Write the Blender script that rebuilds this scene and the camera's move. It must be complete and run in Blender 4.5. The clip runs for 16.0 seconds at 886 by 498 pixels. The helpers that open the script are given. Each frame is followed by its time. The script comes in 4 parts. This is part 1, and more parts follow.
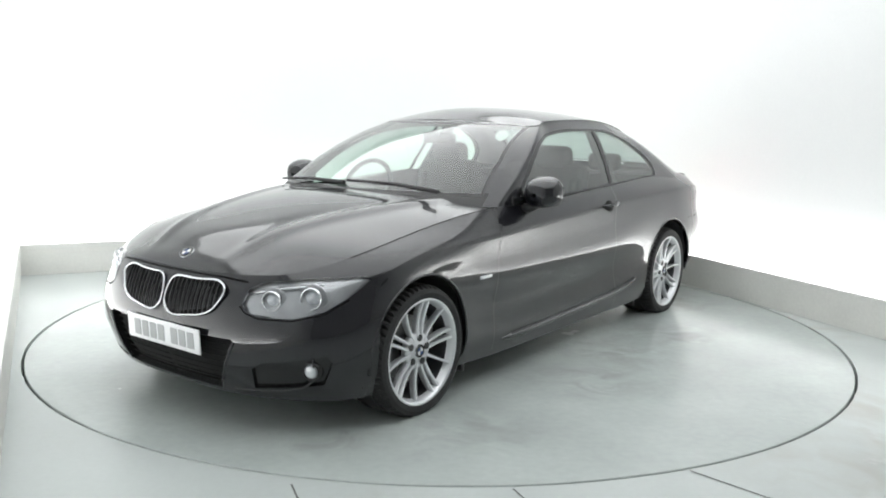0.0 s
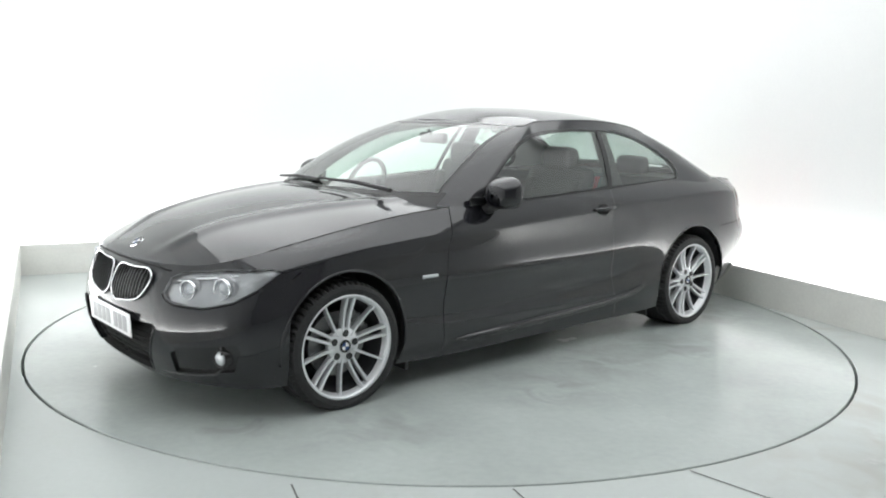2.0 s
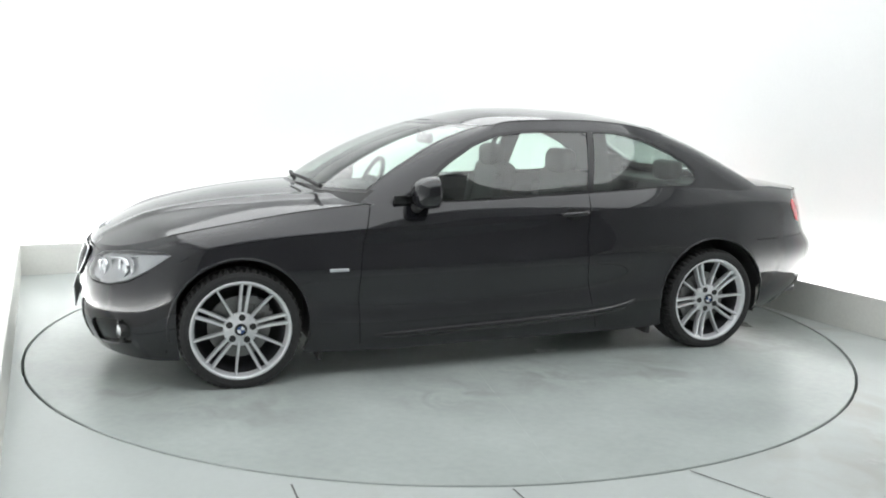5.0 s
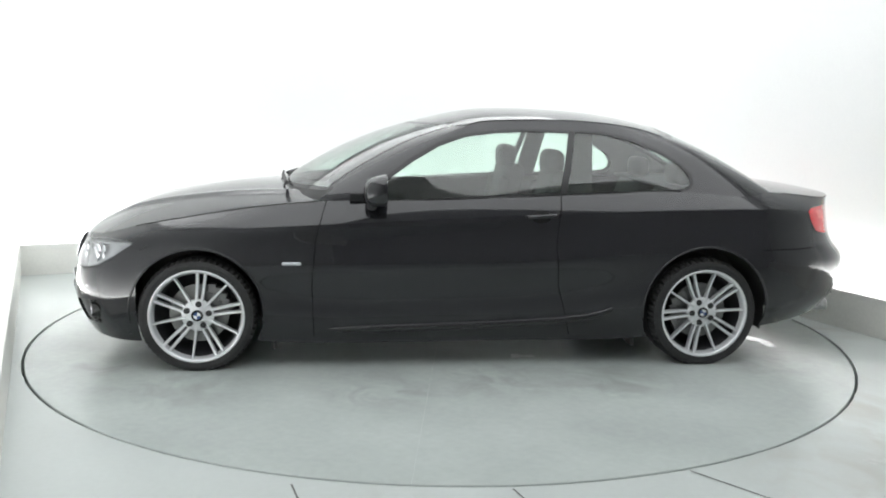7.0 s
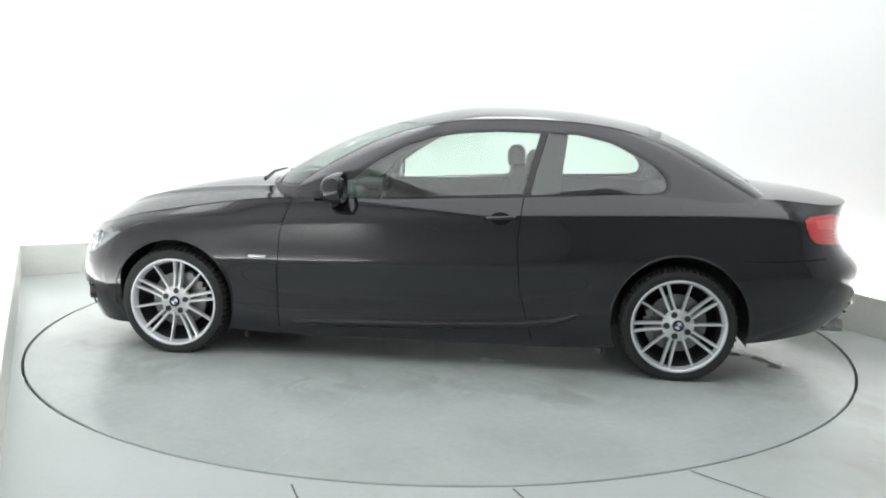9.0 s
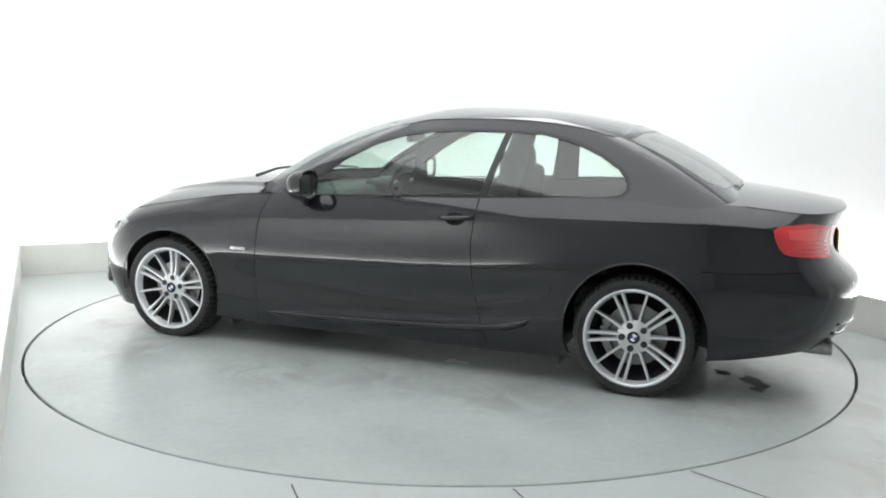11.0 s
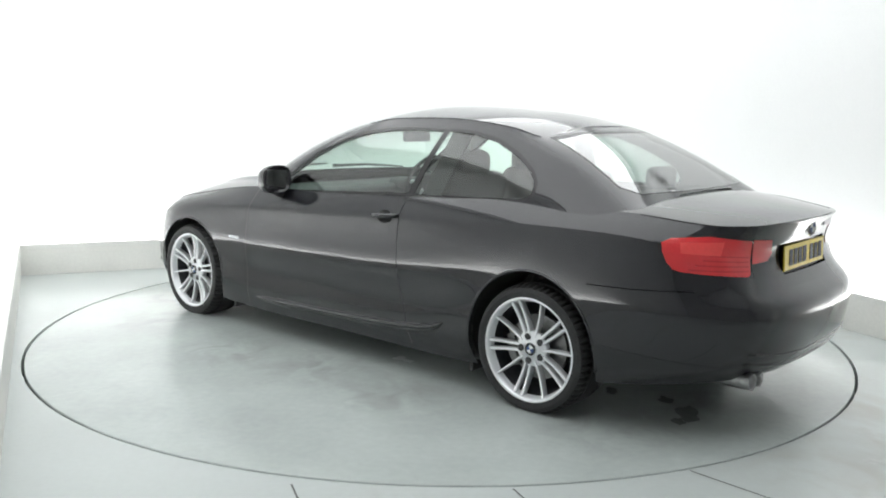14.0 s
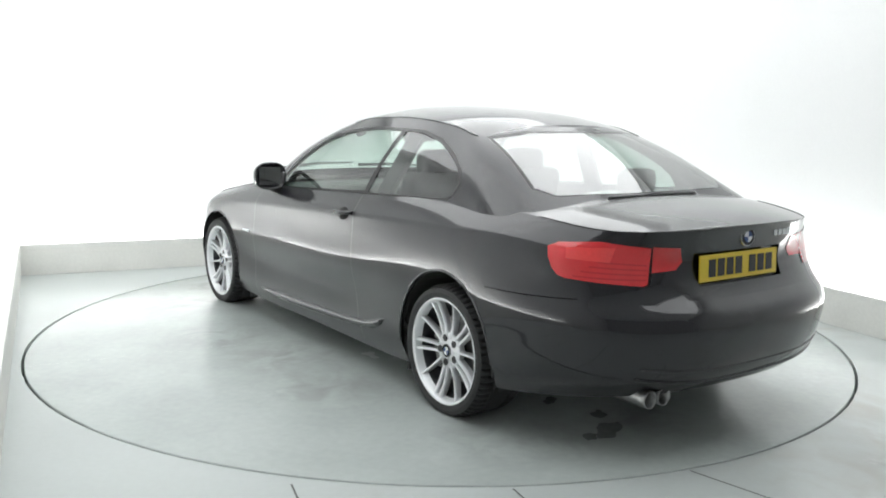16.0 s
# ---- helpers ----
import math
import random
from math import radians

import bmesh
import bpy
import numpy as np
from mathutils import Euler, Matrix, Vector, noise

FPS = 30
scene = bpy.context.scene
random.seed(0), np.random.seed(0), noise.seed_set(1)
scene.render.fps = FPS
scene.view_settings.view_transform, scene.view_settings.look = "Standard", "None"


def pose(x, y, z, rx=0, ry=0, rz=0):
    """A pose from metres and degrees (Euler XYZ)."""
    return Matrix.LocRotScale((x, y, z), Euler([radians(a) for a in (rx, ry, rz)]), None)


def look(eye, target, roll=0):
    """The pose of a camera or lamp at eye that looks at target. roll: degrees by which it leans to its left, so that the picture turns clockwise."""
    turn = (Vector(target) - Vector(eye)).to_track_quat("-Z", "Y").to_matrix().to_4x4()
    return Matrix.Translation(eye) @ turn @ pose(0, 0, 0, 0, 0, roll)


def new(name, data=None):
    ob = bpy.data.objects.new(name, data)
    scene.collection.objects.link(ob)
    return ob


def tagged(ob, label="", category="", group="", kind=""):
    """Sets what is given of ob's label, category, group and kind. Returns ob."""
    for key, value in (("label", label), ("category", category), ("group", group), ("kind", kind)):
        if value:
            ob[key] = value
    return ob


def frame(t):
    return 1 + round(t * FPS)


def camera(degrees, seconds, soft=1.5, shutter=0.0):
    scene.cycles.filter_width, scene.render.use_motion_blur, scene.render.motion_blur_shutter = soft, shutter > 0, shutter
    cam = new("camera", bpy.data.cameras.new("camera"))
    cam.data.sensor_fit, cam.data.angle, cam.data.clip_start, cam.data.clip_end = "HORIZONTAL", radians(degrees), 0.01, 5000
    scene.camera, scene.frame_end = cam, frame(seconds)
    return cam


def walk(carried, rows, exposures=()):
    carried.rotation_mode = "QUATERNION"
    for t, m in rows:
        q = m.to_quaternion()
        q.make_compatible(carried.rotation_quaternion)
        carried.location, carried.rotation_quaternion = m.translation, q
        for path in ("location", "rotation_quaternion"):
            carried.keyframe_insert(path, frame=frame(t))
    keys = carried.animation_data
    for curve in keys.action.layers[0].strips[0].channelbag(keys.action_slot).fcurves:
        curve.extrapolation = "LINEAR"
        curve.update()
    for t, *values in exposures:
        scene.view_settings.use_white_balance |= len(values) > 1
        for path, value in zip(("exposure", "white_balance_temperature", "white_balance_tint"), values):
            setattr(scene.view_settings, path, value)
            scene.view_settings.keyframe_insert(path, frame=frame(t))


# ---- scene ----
cam = camera(54.7, 16.0, soft=1.9)
EYE, TILT = Vector((0, -5.463, 1.370)), radians(9.062)
VIEW = look(EYE, EYE + Vector((0.0009, math.cos(TILT), -math.sin(TILT))), 1.17)
walk(cam, [(0, VIEW), (16, VIEW)])

# ---- light: lamps in the ceiling and strips hidden behind the plinth ----
ROOM = pose(0, 0, 0, 0, 0, 25)            # the booth is turned against the view
XL, XR, YF, YB, HIGH = -2.515, 2.475, -5.5, 2.62, 3.30
world = bpy.data.worlds.new("world")
scene.world = world
world.use_nodes = True
world.node_tree.nodes["Background"].inputs[0].default_value = (1, 1, 1, 1)
world.node_tree.nodes["Background"].inputs[1].default_value = 0.3
scene.view_settings.exposure = 0.0


def lamp(name, m, sx, sy, watts, color=(1, 1, 1)):
    data = bpy.data.lights.new(name, "AREA")
    data.shape, data.size, data.size_y, data.energy, data.color = "RECTANGLE", sx, sy, watts, color
    ob = new(name, data)
    ob.matrix_world = m
    return ob


LIGHT_X, LIGHT_Y, LIGHT_AT = 4.85, 6.1, -0.45     # the light ceiling over the turntable
lamp("ceiling_lamp", ROOM @ pose(0, LIGHT_AT, HIGH - 0.09), LIGHT_X, LIGHT_Y, 146, (0.975, 1, 1.01))
STRIP = 10.0
lamp("wall_strip", ROOM @ pose(-0.45, YB + 0.125, 0.12, 142, 0, 0), XR - XL - 0.9, 0.15, STRIP * 5)
lamp("wall_strip", ROOM @ pose(XR + 0.125, -0.44, 0.12, 218, 0, 90), 4.32, 0.15, STRIP * 4.2)
for turn in (11.25, 33.75, 56.25, 78.75):
    a = radians(turn)
    lamp("wall_strip", ROOM @ pose(XR - 0.77 + 0.94 * math.cos(a), YB - 0.77 + 0.94 * math.sin(a), 0.12, 218, 0, turn + 90), 0.36, 0.08, STRIP * 0.55)
lamp("wall_strip", ROOM @ pose(XL - 0.125, 0.01, 0.12, 142, 0, 90), 5.22, 0.15, STRIP * 5.5)


# ---- materials ----
def mat(name, color, rough=0.5, metal=0.0, coat=0.0, grain=0.0, scale=40.0, bump=0.0, stain=0.0, stain_scale=1.5, emit=None, spec=0.5, gloss=0.0):
    """A principled material with grain and stains on two scales, both in colour and gloss."""
    m = bpy.data.materials.new(name)
    m.use_nodes = True
    nt = m.node_tree
    p = nt.nodes["Principled BSDF"]
    p.inputs["Roughness"].default_value, p.inputs["Metallic"].default_value = rough, metal
    p.inputs["Coat Weight"].default_value, p.inputs["Coat Roughness"].default_value = coat, 0.03
    p.inputs["Specular IOR Level"].default_value = spec
    p.inputs["Base Color"].default_value = (*color, 1)
    if emit:
        p.inputs["Emission Color"].default_value, p.inputs["Emission Strength"].default_value = (*emit[:3], 1), emit[3]
    if grain or stain or bump:
        tc = nt.nodes.new("ShaderNodeTexCoord")
        n1, n2 = nt.nodes.new("ShaderNodeTexNoise"), nt.nodes.new("ShaderNodeTexNoise")
        for n, s, d in ((n1, scale, 6), (n2, stain_scale, 4)):
            n.inputs["Scale"].default_value, n.inputs["Detail"].default_value = s, d
            nt.links.new(tc.outputs["Object"], n.inputs["Vector"])
        last = None
        for n, k in ((n1, grain), (n2, stain)):
            r = nt.nodes.new("ShaderNodeMapRange")
            r.inputs["From Min"].default_value, r.inputs["From Max"].default_value = 0.2, 0.8
            r.inputs["To Min"].default_value, r.inputs["To Max"].default_value = 1 - k, 1 + k
            nt.links.new(n.outputs[0], r.inputs["Value"])
            if last is None:
                last = r.outputs[0]
            else:
                mul = nt.nodes.new("ShaderNodeMath")
                mul.operation = "MULTIPLY"
                nt.links.new(last, mul.inputs[0]), nt.links.new(r.outputs[0], mul.inputs[1])
                last = mul.outputs[0]
        mix = nt.nodes.new("ShaderNodeVectorMath")
        mix.operation = "SCALE"
        mix.inputs[0].default_value = color
        nt.links.new(last, mix.inputs["Scale"]), nt.links.new(mix.outputs[0], p.inputs["Base Color"])
        if gloss:
            worn = nt.nodes.new("ShaderNodeMapRange")
            worn.inputs["From Min"].default_value, worn.inputs["From Max"].default_value = 0.1, 0.9
            worn.inputs["To Min"].default_value, worn.inputs["To Max"].default_value = rough * (1 - gloss), rough * (1 + gloss)
            nt.links.new(n2.outputs[0], worn.inputs["Value"]), nt.links.new(worn.outputs[0], p.inputs["Roughness"])
        if bump:
            b = nt.nodes.new("ShaderNodeBump")
            b.inputs["Strength"].default_value, b.inputs["Distance"].default_value = bump, 0.002
            nt.links.new(n1.outputs[0], b.inputs["Height"]), nt.links.new(b.outputs[0], p.inputs["Normal"])
    return m


def glass(name, tint, ior=1.5):
    """A thin pane: tinted see-through, with gloss by Fresnel."""
    m = bpy.data.materials.new(name)
    m.use_nodes = True
    nt = m.node_tree
    nt.nodes.remove(nt.nodes["Principled BSDF"])
    f, t, g, x = (nt.nodes.new("ShaderNode" + k) for k in ("LayerWeight", "BsdfTransparent", "BsdfGlossy", "MixShader"))
    f.inputs["Blend"].default_value = 0.5
    power, gain = nt.nodes.new("ShaderNodeMath"), nt.nodes.new("ShaderNodeMath")
    power.operation, power.inputs[1].default_value = "POWER", 3.3
    r0 = 2 * ((ior - 1) / (ior + 1)) ** 2        # both faces of the pane
    gain.operation, gain.inputs[1].default_value, gain.inputs[2].default_value = "MULTIPLY_ADD", 1 - r0, r0
    nt.links.new(f.outputs["Facing"], power.inputs[0]), nt.links.new(power.outputs[0], gain.inputs[0])
    t.inputs[0].default_value, g.inputs["Roughness"].default_value = (*tint, 1), 0.02
    nt.links.new(gain.outputs[0], x.inputs[0]), nt.links.new(t.outputs[0], x.inputs[1]), nt.links.new(g.outputs[0], x.inputs[2])
    nt.links.new(x.outputs[0], nt.nodes["Material Output"].inputs[0])
    return m


def blotch(m, spots, color, strength, scale):
    """Blends a colour into a material round some spots (x, y, radius), broken up by noise."""
    nt = m.node_tree
    p = nt.nodes["Principled BSDF"]
    tc, nz, ramp = (nt.nodes.new("ShaderNode" + k) for k in ("TexCoord", "TexNoise", "MapRange"))
    nz.inputs["Scale"].default_value, nz.inputs["Detail"].default_value, nz.inputs["Distortion"].default_value = scale, 7, 1.2
    nt.links.new(tc.outputs["Object"], nz.inputs["Vector"]), nt.links.new(nz.outputs[0], ramp.inputs["Value"])
    ramp.inputs["From Min"].default_value, ramp.inputs["From Max"].default_value = .42, .66
    ramp.inputs["To Max"].default_value = strength
    total = None
    for x, y, r in spots:
        far, fall = nt.nodes.new("ShaderNodeVectorMath"), nt.nodes.new("ShaderNodeMapRange")
        far.operation, far.inputs[1].default_value = "DISTANCE", (x, y, 0)
        fall.interpolation_type = "SMOOTHSTEP"
        fall.inputs["From Min"].default_value, fall.inputs["From Max"].default_value = 0, r
        fall.inputs["To Min"].default_value, fall.inputs["To Max"].default_value = 1, 0
        nt.links.new(tc.outputs["Object"], far.inputs[0]), nt.links.new(far.outputs["Value"], fall.inputs["Value"])
        if total is None:
            total = fall.outputs[0]
        else:
            both = nt.nodes.new("ShaderNodeMath")
            both.operation = "MAXIMUM"
            nt.links.new(total, both.inputs[0]), nt.links.new(fall.outputs[0], both.inputs[1])
            total = both.outputs[0]
    part_of, mix = nt.nodes.new("ShaderNodeMath"), nt.nodes.new("ShaderNodeMix")
    part_of.operation, mix.data_type = "MULTIPLY", "RGBA"
    nt.links.new(total, part_of.inputs[0]), nt.links.new(ramp.outputs[0], part_of.inputs[1])
    nt.links.new(part_of.outputs[0], mix.inputs[0])
    nt.links.new(p.inputs["Base Color"].links[0].from_socket, mix.inputs[6])
    mix.inputs[7].default_value = (*color, 1)
    nt.links.new(mix.outputs[2], p.inputs["Base Color"])


PAINT = mat("black_metallic_paint", (0.0090, 0.0090, 0.0122), 0.36, 0.3, 1.0, grain=0.25, scale=900, spec=0.1)
PAINT.node_tree.nodes["Principled BSDF"].inputs["Coat IOR"].default_value = 1.58
TRIM = mat("gloss_black_trim", (0.012, 0.012, 0.013), 0.22, grain=0.2, scale=60)
PLASTIC = mat("black_plastic", (0.03, 0.03, 0.031), 0.55, grain=0.3, scale=250, bump=0.2)
GAP = mat("shut_line_black", (0.004, 0.004, 0.004), 0.9)
RUBBER = mat("tyre_rubber", (0.022, 0.022, 0.023), 0.75, grain=0.3, scale=90, bump=0.3, stain=0.2, stain_scale=6)
ALLOY = mat("silver_alloy", (0.74, 0.75, 0.77), 0.33, 0.5, 0.4, grain=0.06, scale=300)
# alloy darkened in its colour, for the shade inside the wheel
SHADED_ALLOY = mat("shaded_alloy_barrel", (0.045, 0.045, 0.05), 0.5, 0.4, grain=0.2, scale=40, stain=0.3, stain_scale=8)
PIPE = mat("sooty_steel", (0.32, 0.32, 0.32), 0.3, 0.9, grain=0.3, scale=60, stain=0.3, stain_scale=20)
STEEL = mat("brake_steel", (0.22, 0.22, 0.22), 0.4, 0.9, grain=0.15, scale=120)
CHROME = mat("chrome", (0.62, 0.63, 0.65), 0.12, 1.0, grain=0.02, scale=30)
LEATHER = mat("black_leather", (0.013, 0.013, 0.014), 0.6, grain=0.2, scale=120, bump=0.12)
HEADLINER = mat("grey_headliner", (0.45, 0.45, 0.44), 0.9, grain=0.1, scale=300)
RED = mat("red_lens", (0.66, 0.024, 0.03), 0.12, coat=1.0, grain=0.05, scale=70, stain=0.08, stain_scale=9)
# paler red, painted on for light falling on the upper lens
RED_LIT = mat("lit_red_lens", (0.78, 0.055, 0.055), 0.15, coat=1.0, grain=0.06, scale=70)
RED_DARK = mat("dark_red_lens", (0.50, 0.012, 0.02), 0.12, coat=1.0, grain=0.06, scale=70)
LAMP_GREY = mat("lamp_housing_grey", (0.38, 0.385, 0.40), 0.22, 0.6, grain=0.12, scale=45, stain=0.35, stain_scale=14)
LENS = mat("projector_lens", (0.55, 0.57, 0.6), 0.06, 0.3, 1.0)
PLATE_W = mat("white_plate", (0.80, 0.81, 0.82), 0.3, grain=0.03, scale=300)
PLATE_Y = mat("yellow_plate", (0.76, 0.56, 0.03), 0.3, grain=0.04, scale=300)
INK_PALE = mat("plate_grey", (0.40, 0.41, 0.42), 0.4)
INK = mat("plate_black", (0.015, 0.015, 0.015), 0.5)
BLUE = mat("badge_blue", (0.03, 0.07, 0.20), 0.3)
PAPER = mat("white_paper", (0.8, 0.8, 0.78), 0.7)
CLEAR = glass("clear_lamp_cover", (0.97, 0.98, 0.98), 1.35)
WINDOW = glass("green_tinted_glass", (0.77, 0.89, 0.83), 1.62)
REAR_GLASS = glass("heated_rear_glass", (0.66, 0.76, 0.72), 2.4)
FLOOR = mat("grey_floor_paint", (0.475, 0.512, 0.50), 0.31, grain=0.03, scale=35, bump=0.008, stain=0.07, stain_scale=1.1)
DISC = mat("turntable_paint", (0.425, 0.465, 0.448), 0.23, grain=0.05, scale=24, bump=0.008, stain=0.12, stain_scale=1.7, gloss=0.35)
# brown grime on the floor round the turntable
blotch(FLOOR, [(.45, -2.75, .55), (1.0, -2.65, .7), (.7, -3.1, .6), (1.3, -2.2, .5), (1.6, -1.75, .35), (-1.3, -2.35, .3), (2.35, -1.1, .5), (2.35, -.3, .5), (2.38, .5, .45)], (.34, .325, .285), .55, 3.2)
# darker patches on the turntable, mostly along the car's side
blotch(DISC, [(.8, -1.15, .45), (1.45, -.15, .5), (1.75, .9, .55), (.1, -1.95, .5), (1.35, 1.35, .4), (-.5, -2.0, .4), (1.0, -.6, .5)], (.25, .265, .25), .55, 4.0)
WALL = mat("white_wall_paint", (0.80, 0.81, 0.805), 0.7, grain=0.015, scale=60, bump=0.03, stain=0.02, stain_scale=0.7)
# grey of the unseen wall, chosen for what the car's flanks reflect
UNSEEN_GREY = mat("unseen_grey_wall", (0.40, 0.40, 0.405), 0.8, grain=0.1, scale=40)
PLINTH = mat("cream_plinth_paint", (0.73, 0.73, 0.695), 0.6, grain=0.05, scale=50, stain=0.08, stain_scale=2.5, bump=0.1)
SCUFF = mat("brown_scuff", (0.452, 0.472, 0.455), 0.35, grain=0.2, scale=22, stain=0.1, stain_scale=7)
GAP_GREY = mat("joint_grey", (0.12, 0.12, 0.115), 0.8, grain=0.2)
DIRT = mat("wet_oil_stain", (0.20, 0.215, 0.205), 0.05, grain=0.15, scale=25, stain=0.2, stain_scale=6)


# ---- mesh helpers ----
def part(name, bm, material, parent=None, label="", smooth=False):
    me = bpy.data.meshes.new(name)
    bm.to_mesh(me)
    bm.free()
    me.materials.append(material)
    if smooth:
        me.polygons.foreach_set("use_smooth", [True] * len(me.polygons))
        me.update()
    ob = new(name, me)
    if parent:
        ob.parent = parent
    return tagged(ob, label)


def box(bm, cx, cy, cz, sx, sy, sz, bevel=0.0, m=None):
    """Adds a box, given by centre and size, with rounded edges."""
    made = bmesh.ops.create_cube(bm, size=1, matrix=Matrix.Translation((cx, cy, cz)) @ Matrix.Diagonal((sx, sy, sz, 1)))
    vs = made["verts"]
    if m is not None:
        bmesh.ops.transform(bm, matrix=m, verts=vs)
    if bevel:
        es = {e for v in vs for e in v.link_edges}
        bmesh.ops.bevel(bm, geom=list(es), offset=bevel, segments=3, affect="EDGES", profile=0.5)


def boxed(name, c, s, material, parent=None, bevel=0.0, label="", m=None):
    bm = bmesh.new()
    box(bm, *c, *s, bevel)
    if m is not None:
        bmesh.ops.transform(bm, matrix=m, verts=bm.verts)
    return part(name, bm, material, parent, label, smooth=False)


def lathe(bm, profile, steps, m=None, close=False):
    """Turns a profile of (radius, along) about the y axis."""
    rings = []
    for i in range(steps):
        a = 2 * math.pi * i / steps
        rings.append([bm.verts.new(((m or Matrix()) @ Vector((r * math.cos(a), y, r * math.sin(a))))) for r, y in profile])
    for i in range(steps):
        p, q = rings[i], rings[(i + 1) % steps]
        for j in range(len(profile) - (0 if close else 1)):
            k = (j + 1) % len(profile)
            bm.faces.new((p[j], p[k], q[k], q[j]))


def tube(bm, pts, r, sides=8, caps=True):
    """A round bar along points."""
    pts = [Vector(p) for p in pts]
    rings = []
    for i, p in enumerate(pts):
        d = (pts[min(i + 1, len(pts) - 1)] - pts[max(i - 1, 0)]).normalized()
        a = d.orthogonal().normalized() if i == 0 else (a - a.dot(d) * d).normalized()
        b = d.cross(a)
        rr = r[i] if isinstance(r, (list, tuple)) else r
        rings.append([bm.verts.new(p + rr * (math.cos(2 * math.pi * k / sides) * a + math.sin(2 * math.pi * k / sides) * b)) for k in range(sides)])
    for p, q in zip(rings, rings[1:]):
        for k in range(sides):
            bm.faces.new((p[k], p[(k + 1) % sides], q[(k + 1) % sides], q[k]))
    if caps:
        bm.faces.new(rings[0][::-1]), bm.faces.new(rings[-1])


# ---- the booth ----
def room_box(name, x0, x1, y0, y1, z0, z1, material, label="", bevel=0.0):
    bm = bmesh.new()
    box(bm, (x0 + x1) / 2, (y0 + y1) / 2, (z0 + z1) / 2, x1 - x0, y1 - y0, z1 - z0, bevel)
    ob = part(name, bm, material)
    ob.matrix_world = ROOM
    return tagged(ob, label, name.split("_")[0], kind="structure")


RING = 2.463


def floor():
    bm = bmesh.new()
    n, back = 160, ROOM.inverted()
    inner, deep = [], []
    for i in range(n):
        a = 2 * math.pi * i / n
        inner.append(bm.verts.new(((RING + 0.008) * math.cos(a), (RING + 0.008) * math.sin(a), 0)))
        deep.append(bm.verts.new(((RING + 0.008) * math.cos(a), (RING + 0.008) * math.sin(a), -0.12)))
    outer = []
    for i in range(n):
        a = 2 * math.pi * i / n
        c, s = math.cos(a), math.sin(a)
        k = min((3.2 if c > 0 else 3.2) / max(abs(c), 1e-6), (3.2 if s > 0 else 6.2) / max(abs(s), 1e-6))
        outer.append(bm.verts.new((k * c, k * s, 0)))
    for i in range(n):
        j = (i + 1) % n
        bm.faces.new((inner[i], outer[i], outer[j], inner[j]))
        bm.faces.new((inner[j], deep[j], deep[i], inner[i]))
    bm.faces.new(deep)
    ob = part("floor", bm, FLOOR)
    ob.matrix_world = ROOM
    tagged(ob, "worn light grey painted booth floor round a turntable", "floor", kind="structure")


